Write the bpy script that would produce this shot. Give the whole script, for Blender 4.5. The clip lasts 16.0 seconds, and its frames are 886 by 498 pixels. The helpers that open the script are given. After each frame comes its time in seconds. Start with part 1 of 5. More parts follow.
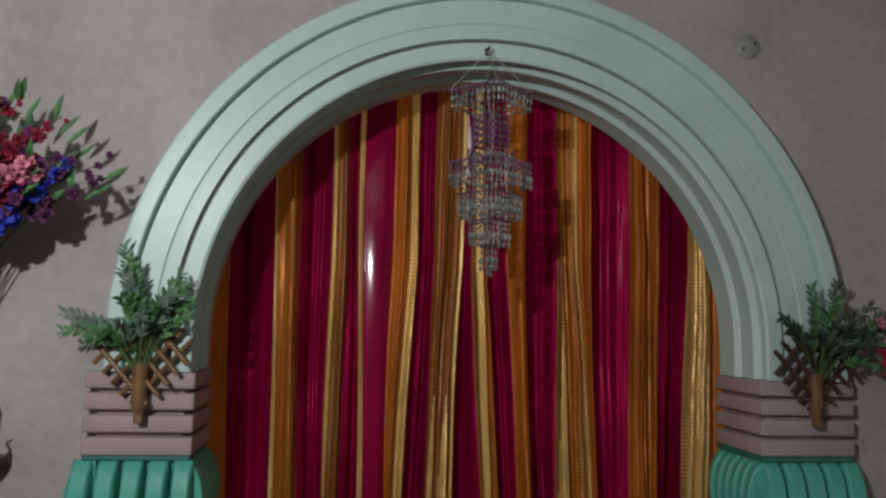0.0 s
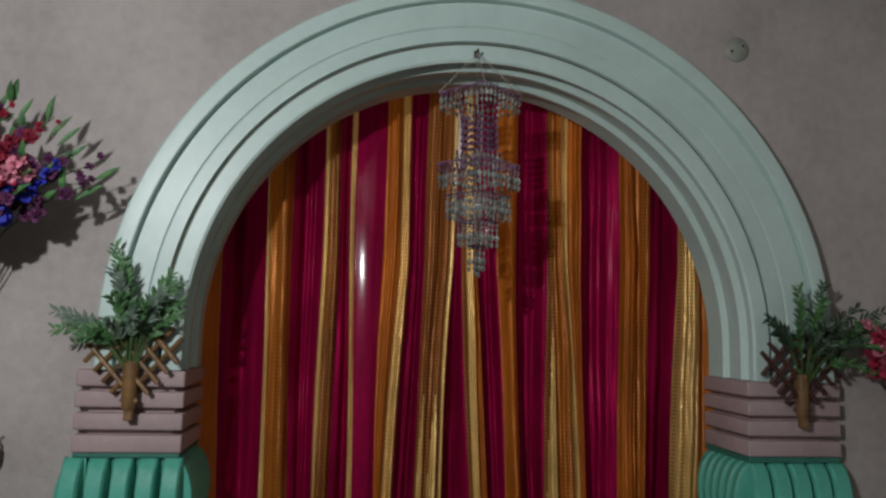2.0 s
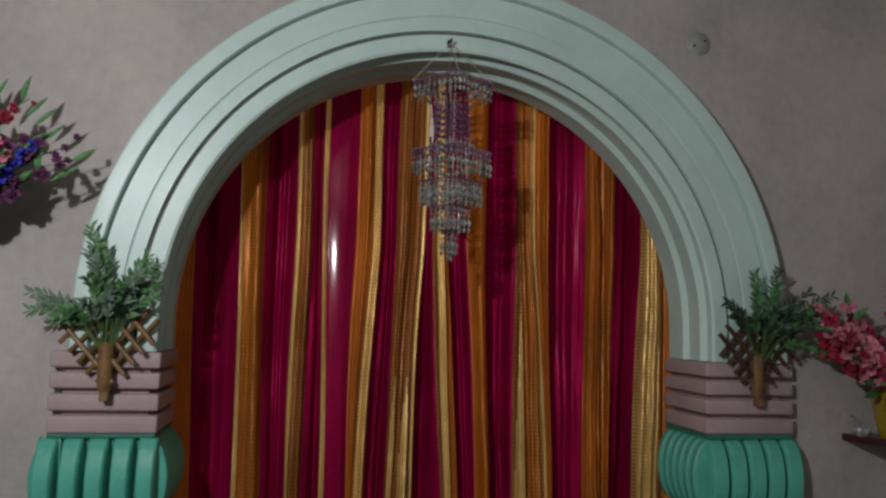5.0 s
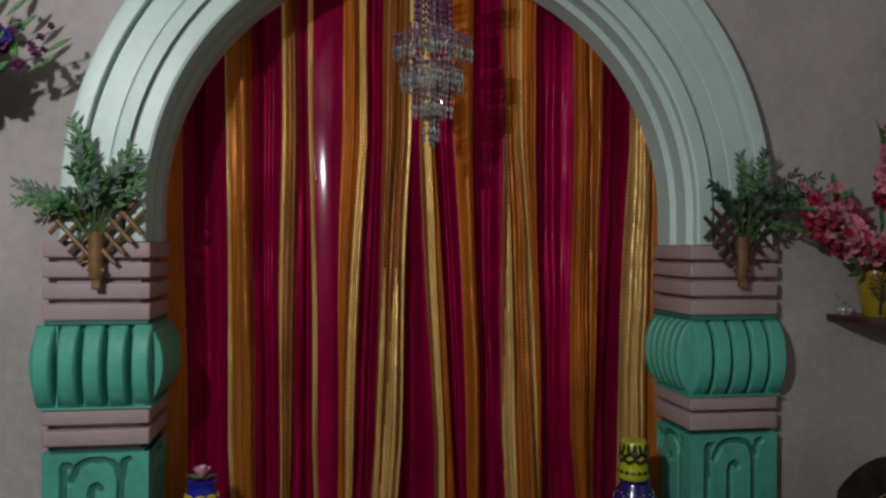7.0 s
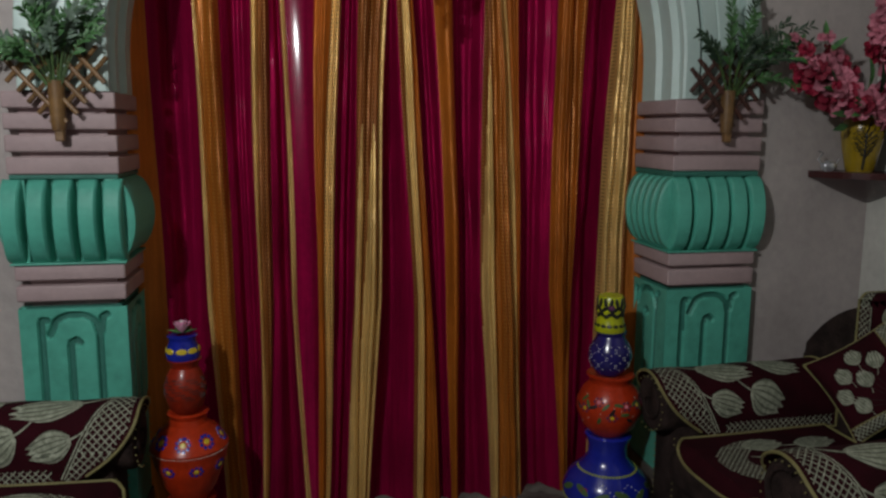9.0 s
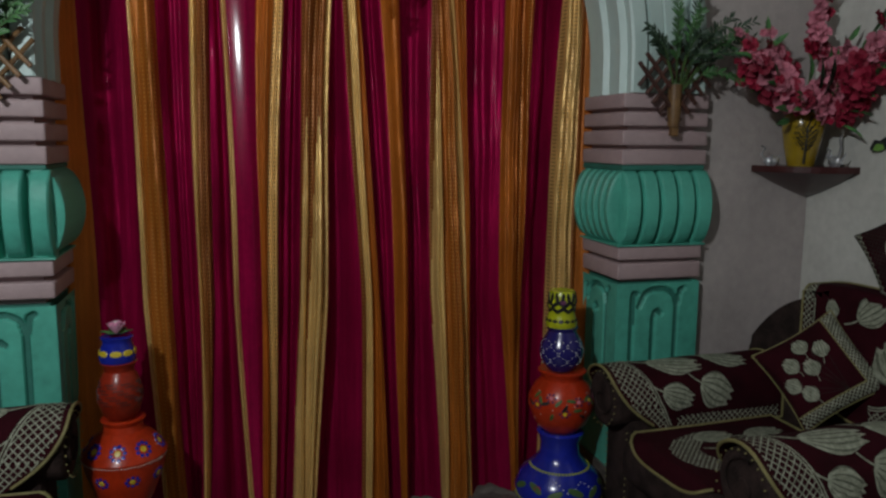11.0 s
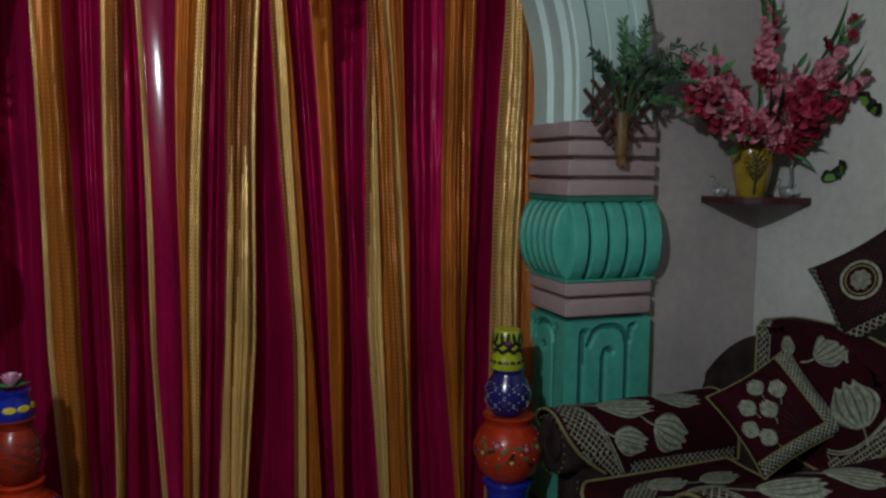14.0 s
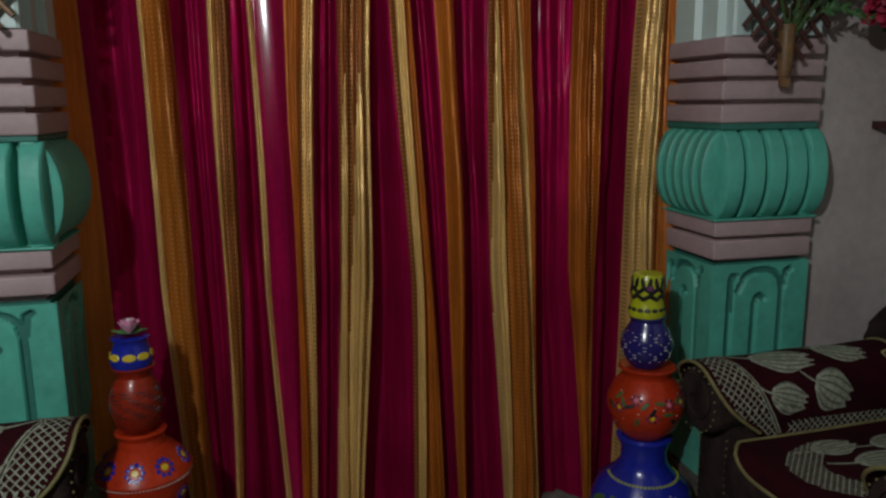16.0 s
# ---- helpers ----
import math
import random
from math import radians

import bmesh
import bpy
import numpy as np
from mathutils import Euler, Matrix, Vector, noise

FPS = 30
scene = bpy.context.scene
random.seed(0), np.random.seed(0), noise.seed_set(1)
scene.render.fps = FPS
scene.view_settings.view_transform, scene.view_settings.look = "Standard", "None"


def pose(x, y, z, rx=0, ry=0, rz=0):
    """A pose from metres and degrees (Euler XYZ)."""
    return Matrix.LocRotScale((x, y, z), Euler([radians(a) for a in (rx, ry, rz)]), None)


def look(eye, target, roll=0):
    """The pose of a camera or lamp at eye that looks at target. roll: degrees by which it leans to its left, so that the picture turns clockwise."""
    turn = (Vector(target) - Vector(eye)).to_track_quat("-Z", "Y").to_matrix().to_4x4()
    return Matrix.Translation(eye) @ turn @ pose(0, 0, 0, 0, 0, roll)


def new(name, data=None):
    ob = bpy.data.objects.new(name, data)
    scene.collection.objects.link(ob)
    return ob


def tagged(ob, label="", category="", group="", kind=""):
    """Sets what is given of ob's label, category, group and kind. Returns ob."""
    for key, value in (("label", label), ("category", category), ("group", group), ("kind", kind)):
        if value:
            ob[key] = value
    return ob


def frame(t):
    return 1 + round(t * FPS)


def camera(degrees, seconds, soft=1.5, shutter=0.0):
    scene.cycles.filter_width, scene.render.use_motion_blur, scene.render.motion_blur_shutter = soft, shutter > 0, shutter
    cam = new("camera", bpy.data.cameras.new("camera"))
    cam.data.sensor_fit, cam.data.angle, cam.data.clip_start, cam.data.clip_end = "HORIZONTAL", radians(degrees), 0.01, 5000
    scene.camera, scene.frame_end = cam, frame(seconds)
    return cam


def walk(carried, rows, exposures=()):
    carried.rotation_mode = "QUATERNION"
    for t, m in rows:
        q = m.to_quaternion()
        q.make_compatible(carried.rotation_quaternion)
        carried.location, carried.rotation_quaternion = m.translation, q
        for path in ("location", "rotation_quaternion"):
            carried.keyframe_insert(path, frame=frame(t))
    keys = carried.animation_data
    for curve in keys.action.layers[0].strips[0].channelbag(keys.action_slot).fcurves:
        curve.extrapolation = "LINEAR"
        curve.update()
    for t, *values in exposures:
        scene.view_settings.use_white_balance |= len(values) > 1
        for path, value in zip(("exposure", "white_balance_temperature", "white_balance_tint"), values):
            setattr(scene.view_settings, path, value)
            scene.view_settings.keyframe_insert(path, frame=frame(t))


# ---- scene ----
cam = camera(60.0, 16.0, soft=2.5)
PATH = [
    (0, (-0.491, -2.28, 1.609), (-0.238, -0.307, 1.815), 1.3),
    (0.5, (-0.488, -2.275, 1.614), (-0.235, -0.302, 1.816), 1.3),
    (1, (-0.475, -2.289, 1.607), (-0.235, -0.315, 1.816), 1.2),
    (1.5, (-0.447, -2.301, 1.605), (-0.213, -0.326, 1.813), 1.3),
    (2, (-0.446, -2.306, 1.606), (-0.204, -0.332, 1.815), 1.5),
    (2.5, (-0.479, -2.306, 1.595), (-0.187, -0.339, 1.81), 1.5),
    (3, (-0.509, -2.31, 1.594), (-0.164, -0.351, 1.801), 1.5),
    (3.5, (-0.551, -2.313, 1.585), (-0.188, -0.357, 1.79), 1.5),
    (6, (-0.442, -2.382, 1.553), (-0.116, -0.414, 1.702), 1.3),
    (6.5, (-0.425, -2.384, 1.481), (-0.094, -0.414, 1.572), 0.6),
    (7, (-0.401, -2.383, 1.452), (-0.086, -0.408, 1.452), 0.3),
    (7.5, (-0.396, -2.381, 1.454), (-0.082, -0.409, 1.339), 0.2),
    (8, (-0.406, -2.376, 1.432), (-0.075, -0.415, 1.214), 0.3),
    (8.5, (-0.383, -2.361, 1.398), (-0.041, -0.415, 1.09), 0.4),
    (11, (-0.413, -2.286, 1.31), (0.106, -0.375, 1.03), 0.5),
    (11.5, (-0.421, -2.271, 1.313), (0.17, -0.374, 1.076), 0.9),
    (12, (-0.443, -2.267, 1.336), (0.242, -0.397, 1.156), 1.2),
    (12.5, (-0.421, -2.302, 1.377), (0.281, -0.436, 1.215), 0.8),
    (13, (-0.39, -2.268, 1.344), (0.316, -0.403, 1.195), 1.0),
    (13.5, (-0.333, -2.215, 1.326), (0.343, -0.341, 1.159), 0.9),
    (14, (-0.317, -2.143, 1.316), (0.317, -0.258, 1.11), 0.4),
    (14.5, (-0.328, -2.064, 1.313), (0.257, -0.168, 1.063), 0.2),
    (15, (-0.374, -2.013, 1.32), (0.171, -0.114, 1.014), 0.0),
    (15.5, (-0.396, -1.982, 1.306), (0.098, -0.074, 0.964), -0.3),
    (16, (-0.407, -1.901, 1.299), (0.032, 0.014, 0.925), -0.6),
]
walk(cam, [(t, look(eye, target, roll)) for t, eye, target, roll in PATH],
     [(0, 0.0, 6520, 10), (8.5, 0.0, 6600, 10), (11, 0.0, 6350, 8), (12, 0.0, 6050, 5), (14, 0.0, 6050, 5), (16, 0.0, 6450, 9)])

# ---- light ----
FLOOR_Z, CEIL_Z = 0.0, 2.83
WALL_Y, BACK_Y = 0.045, 0.30
RIGHT_X, LEFT_X, REAR_Y = 1.578, -1.63, -4.6
world = bpy.data.worlds.new("night")
scene.world = world
world.use_nodes = True
world.node_tree.nodes["Background"].inputs[0].default_value = (0.55, 0.62, 0.7, 1)
world.node_tree.nodes["Background"].inputs[1].default_value = 0.02
LAMP = (-1.47, -2.4, 2.33)
bulb_light = bpy.data.lights.new("bulb_light", "POINT")
bulb_light.energy, bulb_light.color, bulb_light.shadow_soft_size = 130, (0.95, 0.985, 1.0), 0.04
new("bulb_light", bulb_light).location = LAMP
beyond_light = bpy.data.lights.new("beyond_light", "POINT")
beyond_light.energy, beyond_light.color, beyond_light.shadow_soft_size = 28, (1.0, 0.98, 0.95), 0.05
new("beyond_light", beyond_light).location = (0.0, 1.5, 2.2)
scene.view_settings.exposure = 0.0


# ---- materials ----
def material(name, colour, rough=0.6, metal=0.0, var=0.12, scale=6.0, bump=0.0, bump_scale=60.0, colour2=None, sheen=0.0, coat=0.0, random=0.0, spec=0.5, through_light=0.0):
    m = bpy.data.materials.new(name)
    m.use_nodes = True
    n, l = m.node_tree.nodes, m.node_tree.links
    b = n["Principled BSDF"]
    b.inputs["Roughness"].default_value, b.inputs["Metallic"].default_value = rough, metal
    b.inputs["Sheen Weight"].default_value, b.inputs["Coat Weight"].default_value = sheen, coat
    b.inputs["Coat Roughness"].default_value = 0.11
    b.inputs["Specular IOR Level"].default_value = spec
    tc = n.new("ShaderNodeTexCoord")
    big, fine, mix, ramp = n.new("ShaderNodeTexNoise"), n.new("ShaderNodeTexNoise"), n.new("ShaderNodeMix"), n.new("ShaderNodeMix")
    big.inputs["Scale"].default_value, big.inputs["Detail"].default_value = scale, 6
    fine.inputs["Scale"].default_value, fine.inputs["Detail"].default_value = bump_scale, 4
    mix.data_type = ramp.data_type = "RGBA"
    add = n.new("ShaderNodeMath")
    add.operation = "MULTIPLY_ADD"
    add.inputs[1].default_value, add.inputs[2].default_value = 0.4, 0.0
    l.new(tc.outputs["Object"], big.inputs["Vector"])
    l.new(tc.outputs["Object"], fine.inputs["Vector"])
    c2 = colour2 or tuple(max(0.0, c * (1 - 2 * var)) for c in colour)
    c1 = colour if colour2 else tuple(min(1.0, c * (1 + var)) for c in colour)
    mix.inputs[6].default_value, mix.inputs[7].default_value = (*c1, 1), (*c2, 1)
    l.new(fine.outputs["Fac"], add.inputs[0])
    fac = n.new("ShaderNodeMath")
    fac.operation = "MULTIPLY_ADD"
    fac.inputs[1].default_value = 0.75
    l.new(big.outputs["Fac"], fac.inputs[0])
    l.new(add.outputs[0], fac.inputs[2])
    rng = n.new("ShaderNodeMapRange")
    rng.inputs[1].default_value, rng.inputs[2].default_value = 0.35, 0.8
    l.new(fac.outputs[0], rng.inputs[0])
    l.new(rng.outputs[0], mix.inputs[0])
    out = mix.outputs[2]
    if random:
        info, hsv, rm = n.new("ShaderNodeObjectInfo"), n.new("ShaderNodeHueSaturation"), n.new("ShaderNodeMapRange")
        rm.inputs[3].default_value, rm.inputs[4].default_value = 1 - random, 1 + random
        l.new(info.outputs["Random"], rm.inputs[0])
        l.new(rm.outputs[0], hsv.inputs["Value"])
        l.new(out, hsv.inputs["Color"])
        out = hsv.outputs[0]
    l.new(out, b.inputs["Base Color"])
    if bump:
        bp = n.new("ShaderNodeBump")
        bp.inputs["Strength"].default_value, bp.inputs["Distance"].default_value = bump, 0.004
        l.new(fine.outputs["Fac"], bp.inputs["Height"])
        l.new(bp.outputs[0], b.inputs["Normal"])
    if through_light:
        thin, blend = n.new("ShaderNodeBsdfTranslucent"), n.new("ShaderNodeMixShader")
        blend.inputs[0].default_value = through_light
        thin.inputs[0].default_value = (*colour, 1)
        l.new(b.outputs[0], blend.inputs[1])
        l.new(thin.outputs[0], blend.inputs[2])
        l.new(blend.outputs[0], n["Material Output"].inputs[0])
    return m


WALL = material("pink_wall_paint", (0.42, 0.375, 0.36), 0.75, var=0.12, scale=2.6, bump=0.75, bump_scale=34)
# unseen walls are darkened so that they throw less light back
REAR = material("low_bounce_brown", (0.10, 0.08, 0.07), 0.8, var=0.1, bump=0.2)
CEILING = material("grey_ceiling_paint", (0.26, 0.25, 0.24), 0.8, var=0.05, bump=0.2)
WALL_SIDE = material("grey_wall_paint", (0.58, 0.575, 0.53), 0.75, var=0.12, scale=2.9, bump=0.75, bump_scale=34)
FLOOR = material("grey_mosaic_floor", (0.11, 0.10, 0.09), 0.4, var=0.3, scale=30, bump_scale=120)
MINT = material("pale_mint_gloss_paint", (0.50, 0.635, 0.60), 0.38, var=0.05, scale=5, bump=0.12, bump_scale=30)
PINK = material("dusty_pink_paint", (0.40, 0.295, 0.30), 0.6, var=0.08, scale=7, bump=0.3, bump_scale=50)
GREEN = material("sea_green_paint", (0.088, 0.415, 0.315), 0.45, var=0.16, scale=9, bump=0.3, bump_scale=40)
GROOVE_DARK = material("dark_groove_paint", (0.11, 0.105, 0.085), 0.8, var=0.3, scale=25)
# darker green for recesses: grime plus shade put into the colour
GREEN_DARK = material("shaded_green_paint", (0.03, 0.17, 0.13), 0.6, var=0.15, scale=9)
MAROON = material("maroon_satin", (0.285, 0.003, 0.048), 0.44, metal=0.35, var=0.22, scale=3, bump=0.06, bump_scale=200, spec=0.03, coat=0.02, through_light=0.14)
MAROON_GLOSS = material("lacquered_maroon_satin", (0.27, 0.003, 0.046), 0.62, metal=0.05, var=0.2, scale=3, spec=0.0, coat=0.26, through_light=0.1)
MAROON_GLOSS.node_tree.nodes["Principled BSDF"].inputs["Coat Roughness"].default_value = 0.10
ORANGE = material("orange_satin", (0.52, 0.155, 0.019), 0.44, metal=0.3, var=0.2, scale=4, bump=0.10, bump_scale=180, spec=0.3, through_light=0.2)
SOFA = material("dark_chenille", (0.050, 0.032, 0.028), 0.9, var=0.5, scale=17, bump=0.6, bump_scale=150, colour2=(0.006, 0.004, 0.0035), spec=0.15)
VELVET = material("maroon_velvet", (0.030, 0.0025, 0.006), 0.9, var=0.25, scale=10, bump=0.3, bump_scale=250, spec=0.12)


def dotted(name, colour, dot, rough, cols=9, gauge=0.017):
    """Satin with rows of small stitched eyelets, laid out in metres on the cloth."""
    m = material(name, colour, rough, metal=0.4, var=0.2, scale=4, bump=0.10, bump_scale=180, through_light=0.18)
    n, l = m.node_tree.nodes, m.node_tree.links
    b = n["Principled BSDF"]
    uv, sep = n.new("ShaderNodeUVMap"), n.new("ShaderNodeSeparateXYZ")
    uv.uv_map = "cloth"
    l.new(uv.outputs[0], sep.inputs[0])

    def op(kind, a, b2=None):
        o = n.new("ShaderNodeMath")
        o.operation = kind
        for k, v in enumerate((a, b2)):
            if v is None:
                continue
            if isinstance(v, (int, float)):
                o.inputs[k].default_value = v
            else:
                l.new(v, o.inputs[k])
        return o.outputs[0]

    du = op("SUBTRACT", op("FRACT", op("DIVIDE", sep.outputs[0], gauge)), 0.5)
    dv = op("SUBTRACT", op("FRACT", op("DIVIDE", sep.outputs[1], 0.0135)), 0.5)
    far = op("SQRT", op("ADD", op("MULTIPLY", du, du), op("MULTIPLY", dv, dv)))
    hit = op("MULTIPLY", op("LESS_THAN", far, 0.2), op("LESS_THAN", sep.outputs[0], cols * gauge))
    mix = n.new("ShaderNodeMix")
    mix.data_type = "RGBA"
    old = b.inputs["Base Color"].links[0].from_socket
    l.new(hit, mix.inputs[0])
    l.new(old, mix.inputs[6])
    mix.inputs[7].default_value = (*dot, 1)
    l.new(mix.outputs[2], b.inputs["Base Color"])
    return m


DOTTED = dotted("eyelet_orange_satin", (0.46, 0.142, 0.017), (0.60, 0.28, 0.07), 0.40)
BROWN_DOT = dotted("eyelet_brown_satin", (0.30, 0.095, 0.017), (0.54, 0.27, 0.09), 0.45)
GOLD_DOT = dotted("eyelet_gold_satin", (0.80, 0.50, 0.165), (0.32, 0.17, 0.06), 0.36)
GOLD = dotted("stitched_gold_satin", (0.88, 0.57, 0.20), (0.34, 0.18, 0.06), 0.36, 1, 0.011)


def crease(m, depth, shade):
    """Long hanging wrinkles: a noise drawn out along the cloth's height, in relief and as fold shade painted into the
    colour.
    """
    n, l = m.node_tree.nodes, m.node_tree.links
    b = n["Principled BSDF"]
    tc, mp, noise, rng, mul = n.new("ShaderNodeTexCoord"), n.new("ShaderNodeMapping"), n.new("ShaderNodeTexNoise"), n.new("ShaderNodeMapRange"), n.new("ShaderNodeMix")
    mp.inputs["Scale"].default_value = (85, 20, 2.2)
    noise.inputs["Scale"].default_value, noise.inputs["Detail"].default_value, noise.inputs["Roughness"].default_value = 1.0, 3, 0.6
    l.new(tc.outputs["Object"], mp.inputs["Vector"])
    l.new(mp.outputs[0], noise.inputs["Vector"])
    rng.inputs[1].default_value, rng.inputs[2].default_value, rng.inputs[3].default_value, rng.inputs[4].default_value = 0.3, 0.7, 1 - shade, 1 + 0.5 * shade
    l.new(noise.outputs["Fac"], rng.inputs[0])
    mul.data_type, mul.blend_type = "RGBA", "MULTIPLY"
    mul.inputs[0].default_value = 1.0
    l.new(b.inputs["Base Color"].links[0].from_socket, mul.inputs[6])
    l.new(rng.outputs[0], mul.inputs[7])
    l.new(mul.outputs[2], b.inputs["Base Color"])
    bp = n.new("ShaderNodeBump")
    bp.inputs["Strength"].default_value, bp.inputs["Distance"].default_value = 0.8, depth
    l.new(noise.outputs["Fac"], bp.inputs["Height"])
    if b.inputs["Normal"].links:
        l.new(b.inputs["Normal"].links[0].from_socket, bp.inputs["Normal"])
    l.new(bp.outputs[0], b.inputs["Normal"])


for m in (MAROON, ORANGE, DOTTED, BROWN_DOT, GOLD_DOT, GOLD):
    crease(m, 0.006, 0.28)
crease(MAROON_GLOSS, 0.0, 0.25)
LEAF_DARK = material("dark_green_leaf", (0.035, 0.075, 0.035), 0.5, scale=30, colour2=(0.012, 0.028, 0.018), random=0.3)
# a darker, redder bamboo for the sticks of one planter
DARK_BAMBOO = material("dark_red_brown_bamboo", (0.085, 0.03, 0.02), 0.5, scale=18, bump=0.3, colour2=(0.04, 0.014, 0.010), random=0.25)
IVORY = material("ivory_woven_thread", (0.44, 0.46, 0.36), 0.85, scale=70, bump=0.6, bump_scale=300, colour2=(0.12, 0.135, 0.09), spec=0.2)
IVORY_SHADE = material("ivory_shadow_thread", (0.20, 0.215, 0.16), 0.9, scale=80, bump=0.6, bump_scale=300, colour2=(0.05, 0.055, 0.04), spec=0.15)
PIPING = material("dull_gold_braid", (0.25, 0.23, 0.09), 0.6, scale=40, bump=0.5, bump_scale=300, colour2=(0.16, 0.14, 0.05))
BAMBOO = material("varnished_bamboo", (0.24, 0.13, 0.045), 0.45, scale=18, bump=0.3, colour2=(0.10, 0.05, 0.02), random=0.25)
LEAF = material("artificial_green_leaf", (0.09, 0.25, 0.065), 0.5, scale=30, colour2=(0.02, 0.055, 0.03), random=0.3)
LEAF_GREY = material("dusty_green_leaf", (0.17, 0.24, 0.18), 0.6, scale=30, colour2=(0.035, 0.07, 0.045), random=0.3)
STEM = material("green_stem", (0.06, 0.12, 0.03), 0.6, scale=20)
RED = material("crimson_petal_cloth", (0.31, 0.009, 0.038), 0.7, scale=30, colour2=(0.20, 0.004, 0.025), random=0.3)
ROSE = material("pink_petal_cloth", (0.60, 0.23, 0.29), 0.7, scale=30, colour2=(0.42, 0.10, 0.16), random=0.25)
LOTUS = material("bright_pink_petal", (0.75, 0.22, 0.45), 0.6, scale=40, colour2=(0.80, 0.55, 0.62))
BLUE_PETAL = material("royal_blue_petal_cloth", (0.03, 0.04, 0.50), 0.7, scale=30, colour2=(0.015, 0.02, 0.22), random=0.3)
PLUM = material("plum_petal_cloth", (0.12, 0.02, 0.09), 0.7, scale=30, colour2=(0.06, 0.012, 0.05), random=0.3)
SHELF = material("dark_red_varnish", (0.06, 0.012, 0.012), 0.3, scale=12, colour2=(0.03, 0.008, 0.008))
YELLOW_GLAZE = material("mustard_glaze", (0.30, 0.20, 0.012), 0.22, scale=10, var=0.15, coat=0.4)
BLACK = material("black_paint", (0.012, 0.012, 0.014), 0.45, var=0.2)
LIME = material("lime_green_print", (0.12, 0.27, 0.03), 0.5, var=0.25, scale=40)
TERRA = material("orange_red_enamel", (0.43, 0.032, 0.007), 0.3, scale=9, var=0.2, bump=0.12, bump_scale=70, coat=0.12, spec=0.3)
RUST = material("rust_red_enamel", (0.25, 0.020, 0.007), 0.32, scale=9, var=0.25, bump=0.15, bump_scale=70, coat=0.12, spec=0.3)
BLUE = material("cobalt_enamel", (0.012, 0.022, 0.32), 0.22, scale=9, var=0.15, bump=0.1, bump_scale=60, coat=0.3)
NAVY = material("navy_enamel", (0.018, 0.014, 0.13), 0.22, scale=9, var=0.15, coat=0.3)
YELLOW = material("yellow_green_enamel", (0.42, 0.46, 0.01), 0.3, scale=9, var=0.15, coat=0.2)
PETAL_YELLOW = material("yellow_enamel", (0.60, 0.45, 0.02), 0.35, var=0.12)
WHITE = material("white_enamel", (0.75, 0.75, 0.70), 0.35, var=0.05)
BEAD = material("silvery_acrylic_bead", (0.66, 0.69, 0.66), 0.12, metal=0.72, var=0.2, scale=80, random=0.35)
BEAD_PURPLE = material("violet_acrylic_bead", (0.34, 0.19, 0.33), 0.12, metal=0.55, var=0.25, scale=80, random=0.35)
CORD = material("thin_pale_cord", (0.45, 0.42, 0.36), 0.7, var=0.1)
IRON = material("dark_iron", (0.03, 0.03, 0.03), 0.4, metal=0.8, var=0.2)
PLASTIC = material("greyed_white_plastic", (0.30, 0.31, 0.27), 0.5, var=0.12, scale=20)
GLASS_TOY = material("silvered_glass", (0.6, 0.62, 0.66), 0.08, metal=0.7, var=0.2, scale=60)


# ---- building helpers ----
def mesh(name, bm, mat=None, smooth=False):
    bmesh.ops.recalc_face_normals(bm, faces=bm.faces)
    me = bpy.data.meshes.new(name)
    bm.to_mesh(me)
    bm.free()
    for p in me.polygons:
        p.use_smooth = smooth
    for m in (mat if isinstance(mat, (list, tuple)) else [mat]):
        if m:
            me.materials.append(m)
    if smooth:
        me.set_sharp_from_angle(angle=radians(40))
    return me


def part(name, bm, mat, parent=None, label="", smooth=False):
    ob = new(name, mesh(name, bm, mat, smooth))
    ob.parent = parent
    if label:
        ob["label"] = label
    return ob


def thing(name, at=(0, 0, 0), label="", category="", group="", kind="", turn=0.0):
    ob = new(name)
    ob.empty_display_size = 0.05
    ob.matrix_basis = pose(*at, 0, 0, turn)
    return tagged(ob, label, category, group, kind)


def box(bm, x0, x1, y0, y1, z0, z1, bevel=0.0, seg=2):
    r = bmesh.ops.create_cube(bm, size=1.0, matrix=Matrix.Translation(((x0 + x1) / 2, (y0 + y1) / 2, (z0 + z1) / 2)) @ Matrix.Diagonal((x1 - x0, y1 - y0, z1 - z0, 1)))
    if bevel:
        edges = {e for v in r["verts"] for e in v.link_edges}
        bmesh.ops.bevel(bm, geom=list(edges), offset=bevel, segments=seg, affect="EDGES", profile=0.5)
    return bm


def boxed(*a, **k):
    return box(bmesh.new(), *a, **k)


def lathe(bm, profile, steps=40, at=(0, 0, 0), squash=1.0):
    """Turns (radius, height) pairs round the z axis."""
    rings = []
    for r, z in profile:
        if r < 1e-5:
            rings.append([bm.verts.new((at[0], at[1], at[2] + z))])
        else:
            rings.append([bm.verts.new((at[0] + r * math.cos(2 * math.pi * k / steps), at[1] + squash * r * math.sin(2 * math.pi * k / steps), at[2] + z)) for k in range(steps)])
    for a, b in zip(rings, rings[1:]):
        for k in range(steps):
            q = [a[k % len(a)], a[(k + 1) % len(a)], b[(k + 1) % len(b)], b[k % len(b)]]
            q = list(dict.fromkeys(q))
            if len(q) > 2:
                bm.faces.new(q)
    return bm


